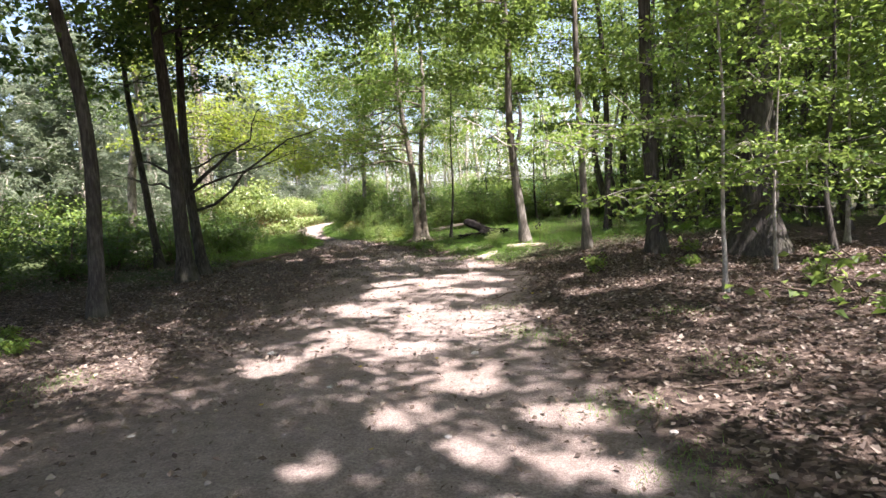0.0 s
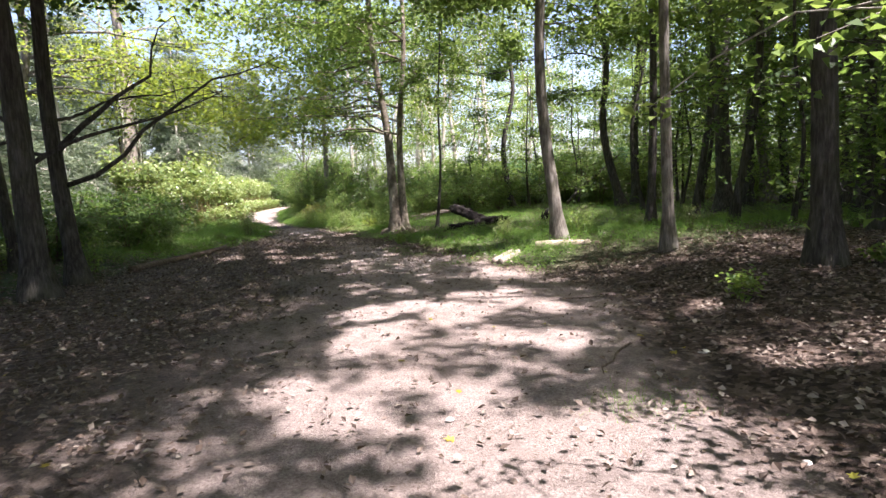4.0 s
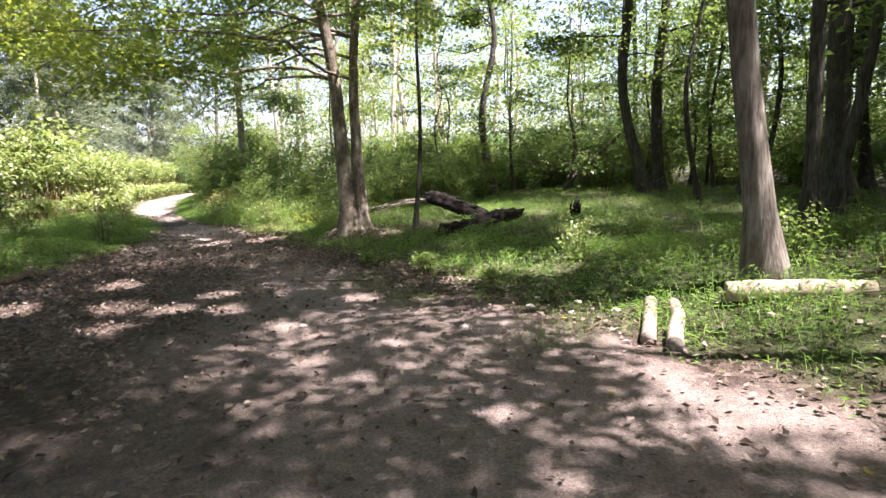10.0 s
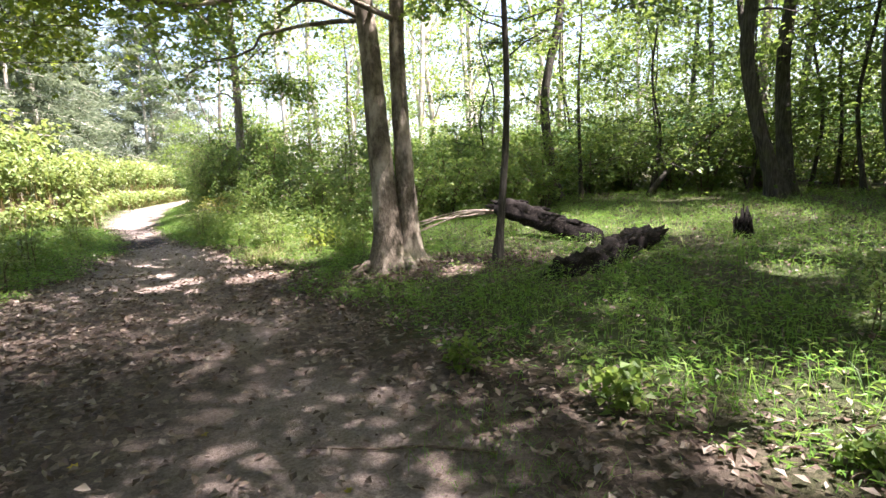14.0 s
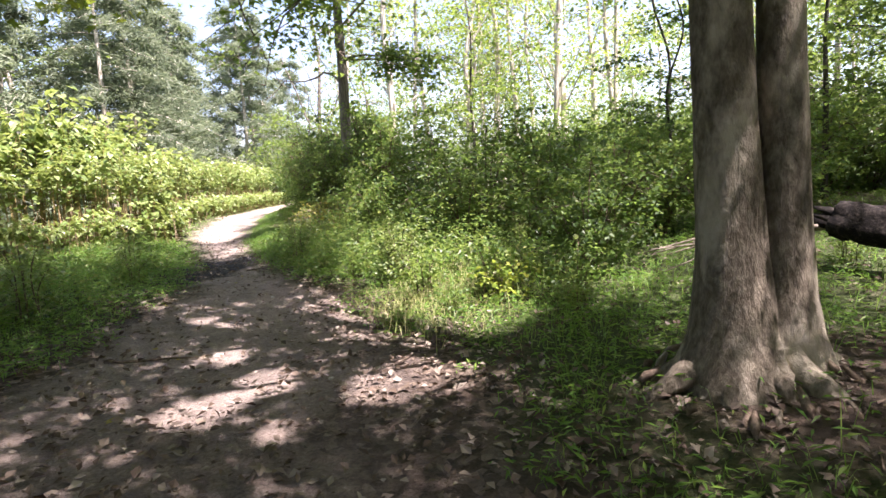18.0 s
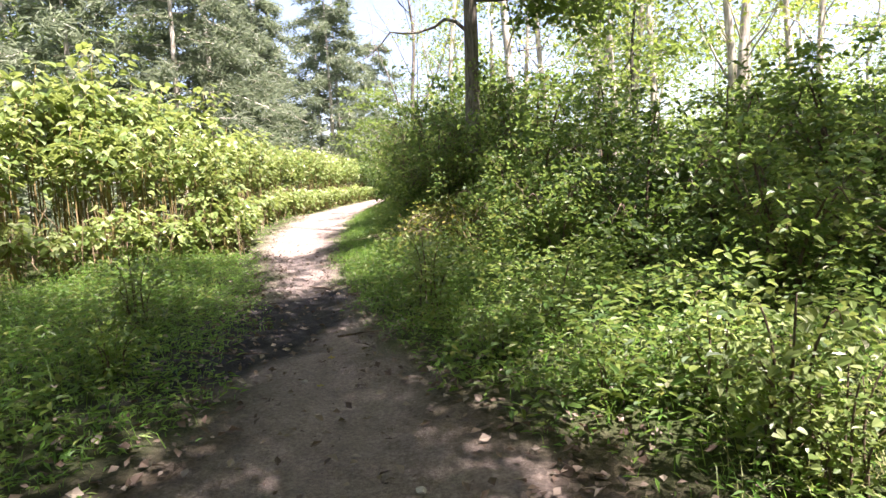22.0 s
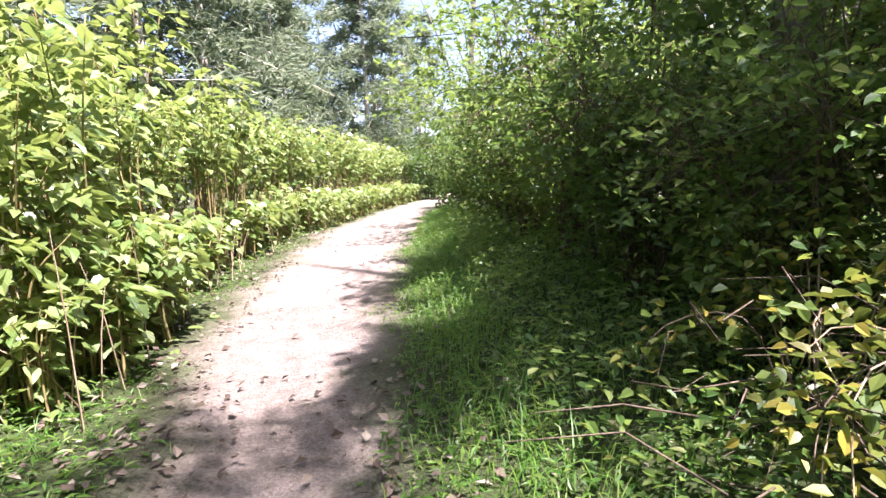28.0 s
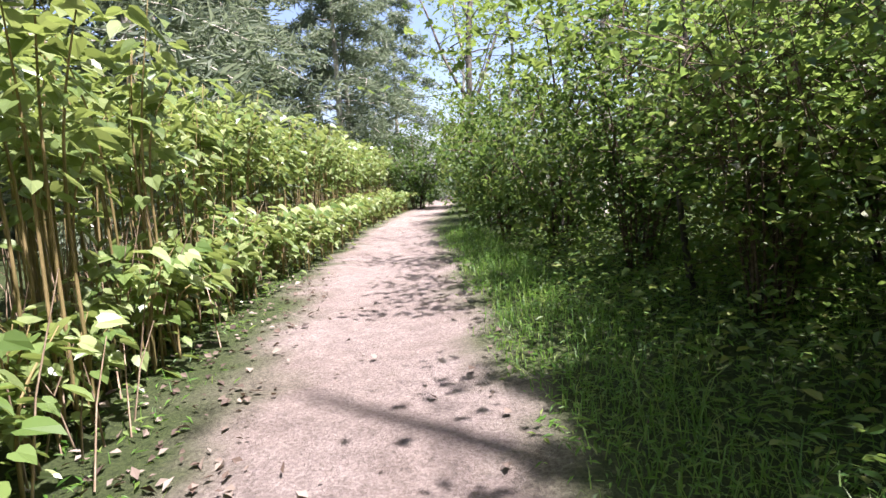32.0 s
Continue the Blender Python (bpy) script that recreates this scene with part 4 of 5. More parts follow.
# behind the twin tree
behind = [
        (-4.3, 37.2, 0.75, 0.75), (-3.2, 37.6, 1.0, 1.0), (-1.8, 38.6, 1.1, 1.0), (-2.5, 35.2, 0.75, 0.7), (-1.1, 35.8, 0.9, 0.8), (-1.2, 31.7, 0.62, 0.7), (-0.1, 34.0, 0.85, 0.7), (1.0, 34.9, 0.95, 0.8), (2.6, 35.0, 1.0, 0.95), (0.2, 36.6, 1.0, 1.0), (4.4, 36.5, 1.1, 1.0), (-0.3, 38.5, 1.2, 1.1), (-4.9, 39.7, 0.85, 1.0)]
farther = [
        (1.2, 39.0, 1.2, 1.0), (2.6, 40.5, 1.2, 1.1), (4.2, 39.5, 1.3, 1.0), (5.8, 41, 1.3, 1.2), (7.4, 40, 1.3, 1.1), (9.2, 41.5, 1.3, 1.2), (11, 40, 1.3, 1.1), (3.2, 44, 1.4, 1.3), (0.4, 43, 1.4, 1.3), (-2.8, 42, 1.3, 1.2),
        (-4.4, 40.6, 1.1, 1.2), (-8.9, 50.8, 1.0, 1.4), (-9.6, 53.4, 1.1, 1.4), (-10, 56.4, 1.1, 1.4), (-10.4, 59.5, 1.1, 1.4), (-10.9, 63, 1.2, 1.5),
        (-5.2, 43.6, 1.3, 1.7), (-5.6, 46.5, 1.3, 1.7), (-6.3, 49.5, 1.4, 1.8), (-7.0, 53.0, 1.4, 1.8), (-13.6, 68, 1.6, 1.7), (-10.6, 68, 1.6, 1.8)]
# left of the clearing and beyond the grass
around = [
        (-10.2, 21.5, 1.1, 0.85), (-9.4, 24.0, 1.1, 0.85), (-11.4, 19.5, 1.2, 0.85), (-9.6, 26.5, 1.0, 0.8), (-11.2, 24.5, 1.2, 0.9), (-12.2, 28.0, 1.3, 0.9), (-10.6, 29.5, 1.0, 0.8), (-13, 22, 1.3, 0.9), (-11.0, 16.5, 1.2, 0.8), (-12.6, 14.0, 1.2, 0.8), (-10.8, 12.5, 1.0, 0.7),
        (10, 36.5, 1.3, 1.1), (13, 38, 1.5, 1.2), (16, 37, 1.5, 1.2), (19, 36, 1.6, 1.3), (22, 34, 1.6, 1.3), (14, 41.5, 1.6, 1.3), (18, 40, 1.6, 1.4), (-12.4, 31.5, 1.1, 0.9), (-13.4, 34.0, 1.2, 0.9), (-14.5, 17.5, 1.3, 0.9), (-15, 26, 1.4, 1.0)]
for i, (x, y, s, sz) in enumerate(behind + farther + around):
    if i < 4:
        sh[i].location, sh[i].scale = (x, y, float(ground_z(x, y))), (s, s, sz)
    else:
        # left of the clearing the darker leaf is picked in place of shade
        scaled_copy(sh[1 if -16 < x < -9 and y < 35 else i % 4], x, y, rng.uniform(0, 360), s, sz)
hedge = [shrub(0, 0, 1.3, 1.3, 2.9 + 0.25 * i, 14, 5600, 0.08, shape=oval, leaf=(LEAF_SHRUB, LEAF_DEEP, LEAF)[i], thick=0.45, label="tall dense shrub overhanging the path's grassy edge", low=0.24) for i in range(3)]
for i, (x, y, s) in enumerate([(-6.1, 41.5, 0.85), (-6.7, 43.2, 0.95), (-7.25, 45.0, 0.95), (-7.8, 46.8, 0.95), (-8.3, 48.7, 0.95), (-4.7, 42.2, 0.95), (-5.1, 45.0, 1.2), (-6.2, 47.9, 1.2)]):
    if i < 3:
        hedge[i].location, hedge[i].scale = (x, y, float(ground_z(x, y))), (s, s, s)
    else:
        scaled_copy(hedge[i % 3], x, y, rng.uniform(0, 360), s)
thicket = [shrub(0, 0, 2.6, 2.6, 3.4, 6, 2300, 0.18, leaf=LEAF_SHRUB if i else LEAF, label="far leafy thicket at the foot of the woods", group="far thicket", low=0.05, twigs=0) for i in range(2)]
plant_out([shrub(0, 0, 2.0, 2.0, 3.0 + 0.5 * i, 9, 5200, 0.12, leaf=(LEAF_SHRUB, LEAF_TEAL)[i], label="sunlit blue-green bushes at the back of the grass", group="bushes behind the grass", low=0.08, twigs=0) for i in range(2)],
          [(4.5, 41.5), (7.0, 42.5), (9.6, 41.0), (12.0, 40.5), (14.5, 39.5), (17.2, 38.5), (19.5, 36.0), (21.5, 33.0), (6.0, 45.0), (10.5, 44.5), (15.0, 43.0), (19.5, 40.5), (23.0, 37.0), (23.5, 29.5), (2.0, 46.0), (24.0, 25.5), (17.5, 33.5), (22.5, 21.0)], 0.8, 1.15)
plant_out(thicket, spread_out(46, (-44, 46, 4, 76), 3.4, lambda x, y, d, e: (d > 19 and y < 46) or (d > 15 and 30 < y < 50) or (d > 6 and 45 < y) or (e > 9 and y < 34) or (e > 15 and y >= 34) or (y > 72)), 0.8, 1.3)


YELLOW = leafy("yellow_leaf", [(0.16, 0.2, 0.03), (0.36, 0.3, 0.04), (0.5, 0.36, 0.05)], (0.5, 0.4, 0.06))
BRAMBLE = leafy("bramble_leaf", [(0.06, 0.11, 0.025), (0.1, 0.15, 0.03), (0.15, 0.17, 0.035), (0.34, 0.26, 0.04)], (0.34, 0.4, 0.07), 0.4)
for x, y in ((-6.35, 40.7), (-5.95, 39.9), (-5.6, 39.1), (-5.2, 40.3)):
    e = thing("bramble", x, y, "tangled bramble with brown stems and yellowing leaves", "bramble", "brambles at the path's edge")
    tips = []
    for i in range(13):
        a = rng.uniform(0, 6.28)
        line = curve_points([(0.1 * np.cos(a), 0.1 * np.sin(a), -0.03), (0.3 * np.cos(a), 0.3 * np.sin(a), rng.uniform(0.5, 0.9)), (0.7 * np.cos(a), 0.7 * np.sin(a), rng.uniform(0.3, 0.7)), (0.95 * np.cos(a + 0.3), 0.95 * np.sin(a + 0.3), 0.15)], 12)
        part("stem", tube(line, [0.005, 0.004, 0.002], 5), DRY if i % 2 else TWIG, e)
        tips += list(line[3:])
    part("foliage", leaf_cloud(np.array(tips), 6, 0.12, 0.07, 0.8, shape=oval), BRAMBLE, e, smooth_shade=False)


twigs = []
for i in range(150):
    x, y = rng.normal(-6.0, 0.45), rng.normal(39.9, 0.6)
    if right_of(x, y) < 0.9:
        continue
    a, z, ln = rng.uniform(0, 6.28), float(ground_z(x, y)) + rng.uniform(0.0, 0.7), rng.uniform(0.3, 0.9)
    twigs.append(tube(np.array([(x, y, z), (x + 0.5 * ln * math.cos(a), y + 0.5 * ln * math.sin(a), z + rng.uniform(-0.05, 0.15)), (x + ln * math.cos(a + 0.4), y + ln * math.sin(a + 0.4), z + rng.uniform(-0.15, 0.1))]), [0.005, 0.004, 0.002], 4, caps=False))
tagged(new("twig_tangle", mesh_of("twig_tangle", *join(twigs), TWIG)), "tangle of dry brown stems under the brambles", "dead stems", kind="stuff")


# ---- knotweed bank ----
def heart(at, way, up, length):
    """Broad heart-shaped leaves, folded a little along the midrib."""
    way = unit(way)
    side = unit(np.cross(way, up))
    nor = np.cross(side, way)
    shape = [(0.0, 0.0, 0.0), (-0.1, 0.24, 0.05), (0.1, 0.42, 0.09), (0.42, 0.38, 0.08), (0.76, 0.18, 0.02), (1.0, 0.0, -0.14), (0.76, -0.18, 0.02), (0.42, -0.38, 0.08), (0.1, -0.42, 0.09), (-0.1, -0.24, 0.05)]
    ln = np.asarray(length)[:, None]
    v = np.stack([at + ln * (a * way + b * side + c * nor) for a, b, c in shape], 1).reshape(-1, 3)
    base = np.arange(len(at))[:, None] * 10
    return v, [np.concatenate([base + [0, 1, 2, 3], base + [0, 3, 4, 5], base + [0, 5, 6, 7], base + [0, 7, 8, 9]])]


LEAF_MESHES = []
for k in range(4):
    v, f = heart(np.zeros((1, 3)), np.array([[1.0, 0, -0.1 * k]]), np.array([[0.1 * k - 0.15, 0.2, 1.0]]), np.array([1.0]))
    LEAF_MESHES.append(mesh_of("leaf", v, f, LEAF_KNOT, False))


def knotweed(h, canes=5, leaves=28, low=0.2, big=0.16, single=0, label="tall knotweed with broad pale green heart-shaped leaves"):
    e = thing("knotweed", 0, 0, label, "plant", "knotweed bank along the path")
    at, way, up, size = [], [], [], []
    for i in range(canes):
        a, out = rng.uniform(0, 6.28), rng.uniform(0.1, 0.6)
        line = curve_points([(0.15 * np.cos(a), 0.15 * np.sin(a), -0.05), (0.4 * out * np.cos(a), 0.4 * out * np.sin(a), h * 0.6), (out * np.cos(a), out * np.sin(a), h * rng.uniform(0.8, 1.05))], 12)
        part("cane", tube(line, [0.013, 0.009, 0.003], 5), CANE, e)
        for k in range(leaves):
            u = low + (1 - low) * rng.uniform(0, 1) ** 0.6
            p = line[min(int(u * 11.9), 11)]
            b = rng.uniform(0, 6.28)
            o = rng.uniform(0.03, 0.27)
            at.append(p + [o * np.cos(b), o * np.sin(b), rng.uniform(-0.1, 0.1)])
            way.append([np.cos(b), np.sin(b), rng.uniform(-0.9, 0.05)])
            up.append([rng.normal(0, 0.35), rng.normal(0, 0.35), 1])
            size.append(big * rng.uniform(0.5, 1.1))
    at, way, up, size = np.array(at), np.array(way), np.array(up), np.array(size)
    for k in range(single):
        ob = part("leaf", LEAF_MESHES[k % 4], None, e)
        ob.matrix_basis = Matrix.LocRotScale(at[k], Euler((rng.normal(0, 0.3), rng.uniform(0, 0.6), math.atan2(way[k][1], way[k][0]))), [size[k] * 1.15] * 3)
    v, f = heart(at[single:], way[single:], up[single:], size[single:])
    part("foliage", (v, f), LEAF_KNOT, e, smooth_shade=False)
    return e


kn = [knotweed(2.2 + 0.12 * i, 5, 27, 0.36, 0.17) for i in range(5)]
low_kn = [knotweed(0.8 + 0.12 * i, 6, 15, 0.05, 0.17, label="low broad-leaved knotweed shoots at the path's edge") for i in range(3)]
fine_kn = [knotweed(0.9 + 0.35 * i, 5, 25, 0.06, 0.17, single=20, label="knotweed with large pale leaves hanging over the path") for i in range(3)]
tall_spots, low_spots, fine_spots, high_spots = [], [], [], []
for y in np.arange(36.0, 68, 0.66):
    edge = float(np.interp(y, LY, LX)) if y > 41.3 else float(np.interp(y, [36, 37.5, 41.3], [-12.2, -11.8, -10.2]))
    low_spots += [(edge - (0.3 if not 42.9 < y < 49.5 else 0.75) + rng.uniform(-0.12, 0.1), y + rng.uniform(-0.2, 0.2)), (edge - (0.65 if not 42.9 < y < 49.5 else 1.0) + rng.uniform(-0.2, 0.15), y + 0.3)]
    for row in range(3):
        (tall_spots if row < 2 or y > 47 else high_spots).append((edge - 1.05 - row * 0.8 + rng.uniform(-0.2, 0.2), y + rng.uniform(-0.25, 0.25)))
    if y < 45:
        high_spots.append((edge - 3.4 + rng.uniform(-0.3, 0.3), y + rng.uniform(-0.25, 0.25)))
    if 40 < y < 42.6:
        fine_spots.append((edge - 0.7 + rng.uniform(-0.15, 0.15), y + rng.uniform(-0.25, 0.25)))
        fine_spots.append((edge - 0.6 + rng.uniform(-0.1, 0.1), y + 0.33))
plant_out(kn, tall_spots, 0.8, 1.08)
plant_out(low_kn, [p for i, p in enumerate(low_spots) if i % 2 or not 40.8 < p[1] < 44.4], 0.7, 1.0)
plant_out(fine_kn, fine_spots, 0.85, 1.05)
for x, y in high_spots:
    scaled_copy(kn[int(rng.integers(5))], x, y, float(rng.uniform(0, 360)), float(rng.uniform(1.2, 1.6)))


stems = []
for x, y in tall_spots + low_spots + high_spots:
    z = float(ground_z(x, y))
    for _ in range(5):
        p, q, h = rng.normal(0, 0.25, 2), rng.normal(0, 0.22, 2), rng.uniform(0.4, 1.2)
        if min(left_of(x + p[0], y + p[1]), left_of(x + p[0] + q[0], y + p[1] + q[1])) < 0.3:
            continue
        stems.append(tube(np.array([(x + p[0], y + p[1], z - 0.03), (x + p[0] + q[0] * 0.4, y + p[1] + q[1] * 0.4, z + 0.55 * h), (x + p[0] + q[0], y + p[1] + q[1], z + h)]), [0.008, 0.006, 0.003], 3, caps=False))
tagged(new("dead_stems", mesh_of("dead_stems", *join(stems), DRY)), "dry tan dead stems standing among the knotweed", "dead stems", kind="stuff")


# ---- logs and stump ----
def log(name, ends, r0, r1, mat, label, sides=14, rough=0.06, bend=0.04, jagged=False):
    a, b = np.array(ends[0], float), np.array(ends[1], float)
    e = new(name)
    e.location = a
    tagged(e, label, "log")
    mids = [a + (b - a) * s + rng.normal(0, bend, 3) * [1, 1, 0.3] for s in (0.33, 0.66)]
    line = curve_points(np.array([a, *mids, b]) - a, 30 if jagged else 18)
    part("wood", tube(line, [r0, r1], sides, rough), mat, e)
    if jagged:  # splinters that stick out of the broken ends, and loose flakes along the top
        way = unit(line[-1] - line[0])
        for end, sense in ((line[0], -1), (line[-1], 1)):
            for k in range(6):
                off = rng.normal(0, 0.45, 3) * r0
                part("splinter", tube(np.array([end + off - way * sense * 0.1, end + off + way * sense * rng.uniform(0.05, 0.2), end + off * 1.3 + way * sense * rng.uniform(0.2, 0.4)]), [r0 * 0.35, r0 * 0.2, 0.008], 5, 0.25), mat, e)
        for k in range(16):
            p = line[int(rng.integers(3, 27))]
            off = np.array([rng.normal(0, 0.4), rng.normal(0, 0.4), 0.75]) * r0
            part("flake", tube(np.array([p + off, p + off + way * 0.12 + [0, 0, 0.02], p + off + way * rng.uniform(0.25, 0.4) + [0, 0, rng.uniform(0, 0.06)]]), [r0 * 0.16, r0 * 0.3, 0.01], 5, 0.25), mat, e)
    return e


log("pale_log", ((2.15, 18.62, -0.02), (3.25, 18.05, 0.02)), 0.1, 0.105, BARE, "pale barkless log lying in the grass")
log("pale_log", ((3.34, 18.0, 0.0), (5.1, 17.1, 0.1)), 0.1, 0.09, TWIG, "weathered brown log half hidden by grass")
log("low_log", ((-7.3, 19.4, -0.3), (-6.7, 24.6, -0.3)), 0.1, 0.07, TWIG, "brown fallen branch along the clearing's edge")
log("rotten_log", ((1.42, 30.95, 0.46), (2.55, 28.75, -0.08)), 0.21, 0.19, ROTTEN, "dark rotten fallen trunk propped on its end", 24, 0.15, 0.06, True)
log("rotten_log", ((0.78, 26.15, -0.12), (3.1, 27.85, 0.06)), 0.14, 0.16, ROTTEN, "black crumbling log lying in the grass", 26, 0.42, 0.06, True)
log("stump", ((4.66, 27.75, -0.08), (4.74, 27.85, 0.08)), 0.15, 0.1, ROTTEN, "small black broken stump in the grass", 14, 0.35, 0.02, True)
log("cut_log", ((1.1, 18.25, -0.3), (1.7, 19.2, -0.21)), 0.07, 0.065, GREYWOOD, "short pale cut log beside the path", 16, 0.05, 0.015)
log("cut_log", ((1.2, 18.0, -0.29), (1.8, 18.95, -0.19)), 0.075, 0.068, GREYWOOD, "short pale cut log beside the path", 16, 0.05, 0.015)
log("fallen_branch", ((8.33, 37.18, 0.25), (11.3, 37.0, 2.95)), 0.11, 0.06, BARK_DARK, "dark broken limb propped against a tree", 10, 0.06, 0.12)


# ---- grass, weeds and fallen leaves ----
def grass_at(x, y, length, lean=0.9, width=0.0065):
    m = len(x)
    z = ground_z(x, y)
    a = rng.uniform(0, 6.28, m)
    ln = length * rng.uniform(0.4, 1.25, m)
    bx, by = np.cos(a) * ln * lean * rng.uniform(0.2, 1.3, m), np.sin(a) * ln * lean * rng.uniform(0.2, 1.3, m)
    base = np.stack([x, y, z - 0.01], -1)
    side = np.stack([-np.sin(a), np.cos(a), np.zeros(m)], -1) * width / 2
    mid = base + np.stack([bx * 0.35, by * 0.35, ln * 0.62], -1)
    tip = base + np.stack([bx, by, ln * rng.uniform(0.6, 0.95, m)], -1)
    v = np.stack([base - side, base + side, mid + side * 0.8, mid - side * 0.8, tip], 1).reshape(-1, 3)
    b = np.arange(m)[:, None] * 5
    return v, [b + [0, 1, 2, 3], b + [3, 2, 4]]


def lance_at(x, y, height, size, broad=0.2):
    """Short level leaves at all heights of a soft leafy sward."""
    m = len(x)
    z = ground_z(x, y) + height * rng.uniform(0.1, 1.0, m)
    a = rng.uniform(0, 6.28, m)
    way = np.stack([np.cos(a), np.sin(a), rng.normal(0.15, 0.35, m)], -1)
    up = np.stack([rng.normal(0, 0.35, m), rng.normal(0, 0.35, m), np.ones(m)], -1)
    ln = size * rng.uniform(0.6, 1.3, m)
    at = np.stack([x, y, z], -1)
    return oval(at, way, up, ln, ln * broad) if broad > 0.4 else blades(at, way, up, ln, ln * broad, 0.1, 0.2)


def grass_chance(x, y):
    d, e = right_of(x, y), left_of(x, y)
    n = wobble(x, y, 1.2, 6.0)
    right = smooth(d + 0.35 * n, -0.05, 0.8) * smooth(y + 0.7 * n - 0.12 * x, 16.0, 17.8) * (0.4 + 0.6 * smooth(n, -0.7, 0.1)) * (1 - 0.5 * smooth(d, 9, 15))
    right = right * (1 - 0.8 * smooth(y, 47, 52)) * (1 - 0.45 * smooth(wobble(x, y, 0.9, 6.0), 0.2, 0.6) * smooth(32 - y, 0, 3))
    left = smooth(e + 0.3 * n, 0.0, 0.6) * smooth(y, 20.5, 23.5) * (1 - 0.75 * smooth(e, 2.5, 5.0)) * (1 - 0.75 * smooth(y, 40, 42))
    start = smooth(e + 0.3 * n, -0.3, 0.6) * smooth(9.5 - y, 0, 2) * (1 - smooth(e, 1.2, 2.5)) * 0.5
    right = right * (0.2 + 0.8 * smooth(np.hypot((x + 0.2) / 1.8, y - 27.75), 0.6, 1.25))
    return np.maximum.reduce([right, left, start])


def height_of(x, y):
    tall = 0.07 * smooth(x, 0.5, 2.0) * smooth(24 - y, 0, 3)
    return (0.07 + tall + 0.1 * smooth(np.maximum(right_of(x, y), left_of(x, y)), 0.1, 1.6)) * (1 + 0.5 * wobble(x, y, 1.9, 2.2))


x, y = scatter(230000, -13, 13, 5, 56, grass_chance)
keep = rng.uniform(0, 1, len(x)) < np.where(np.minimum(np.abs(right_of(x, y)), np.abs(left_of(x, y))) < 3.5, 1.0, 0.5)
x, y = x[keep], y[keep]
tagged(new("grass", mesh_of("grass", *grass_at(x, y, height_of(x, y) * (1.25 + 0.35 * wobble(x, y, 2.7, 1.2))), GRASS)), "soft green grass growing beside the path", "grass", kind="stuff")
x, y = scatter(720000, -13, 15, 5, 56, grass_chance)
keep = rng.uniform(0, 1, len(x)) < np.where(np.minimum(np.abs(right_of(x, y)), np.abs(left_of(x, y))) < 3.5, 1.0, 0.5)
x, y = x[keep], y[keep]
tagged(new("leafy_grass", mesh_of("leafy_grass", *lance_at(x, y, height_of(x, y), 0.072, 0.24), GRASS, False)), "low leafy green sward under the trees", "grass", kind="stuff")


def rim_chance(x, y):
    d = right_of(x, y) + 0.2 * wobble(x, y, 1.8, 3.0)
    return smooth(d, 0.0, 0.25) * (1 - smooth(d, 0.75 + 0.5 * smooth(40.5 - y, 0, 2), 1.15 + 0.5 * smooth(40.5 - y, 0, 2))) * smooth(y, 35, 37) * (1 - smooth(y, 54, 58))


x, y = scatter(60000, -13, -4, 35, 58, rim_chance)
tagged(new("verge_grass", mesh_of("verge_grass", *grass_at(x, y, 0.12 + 0.2 * smooth(right_of(x, y), 0.0, 0.9), 0.9, 0.008), GRASS)), "bright green grass strip along the path's edge", "grass", kind="stuff")
x, y = scatter(60000, -13, -4, 35, 58, rim_chance)
tagged(new("verge_weeds", mesh_of("verge_weeds", *lance_at(x, y, 0.08 + 0.2 * smooth(right_of(x, y), 0.0, 0.9), 0.065, 0.28), GRASS, False)), "low leafy green weeds along the path's edge", "weeds", kind="stuff")


def weed_chance(x, y):
    d = right_of(x, y)
    n = wobble(x, y, 1.5, 9.0)
    e = left_of(x, y)
    left = smooth(e + 0.3 * n, 0.5, 1.2) * (1 - smooth(e, 2.2, 3.5)) * smooth(y, 30, 33) * (1 - smooth(y, 40, 41)) * 0.5
    return left + smooth(d + 0.25 * n, 0.1, 0.6) * (1 - smooth(d, 2.6, 4.0)) * smooth(y, 32.2, 33.2) * (1 - smooth(y, 37.6, 39.0) * (1 - 0.6 * smooth(d, 0.7, 1.1)))


x, y = scatter(150000, -13, 2, 29, 52, weed_chance)
high = (0.12 + np.where(y < 39, 0.5, 0.35) * smooth(right_of(x, y), 0.0, 0.9) + 0.16 * (left_of(x, y) > 0)) * (1 + 0.3 * wobble(x, y, 2.4, 5.0))
tagged(new("weeds", mesh_of("weeds", *lance_at(x, y, high, 0.072, 0.5), LEAF_SHRUB, False)), "knee-high broad-leaved green weeds beside the path", "weeds", kind="stuff")


def litter_chance(x, y):
    d, e = right_of(x, y), left_of(x, y)
    n = wobble(x, y, 1.6, 3.0)
    out = np.maximum(d, e)
    rim = np.exp(-((out - 0.25) / 0.6) ** 2)
    wood_floor = smooth(d + 0.4 * n, -0.2, 1.0) * smooth(18 - y, 0, 2)
    left = smooth(-x - 1.6 + n, 0, 2.5) * smooth(31 - y, 0, 4) * smooth(y, 2, 8) * (1 - 0.5 * smooth(e, 0, 2))
    patch = smooth(d + 1.4 + 0.4 * n, 0, 1) * smooth(1.4 - d, 0, 0.8) * smooth(y, 19, 21) * smooth(33 - y, 0, 3)
    foot = 0.6 * (1 - smooth(np.hypot((x + 0.2) / 1.8, y - 27.75), 0.8, 1.5))
    thin = np.maximum(np.interp(y, [0, 14, 18, 32, 35, 41, 42], [0.09, 0.09, 0.2, 0.2, 0.05, 0.05, 0.015]), foot)
    return np.clip(np.maximum.reduce([rim * np.where(y < 42, 0.45, 0.3 * (e > -0.3)), wood_floor * 0.9, left * 0.8, patch * 0.8, thin * np.ones_like(x)]), 0, 1)


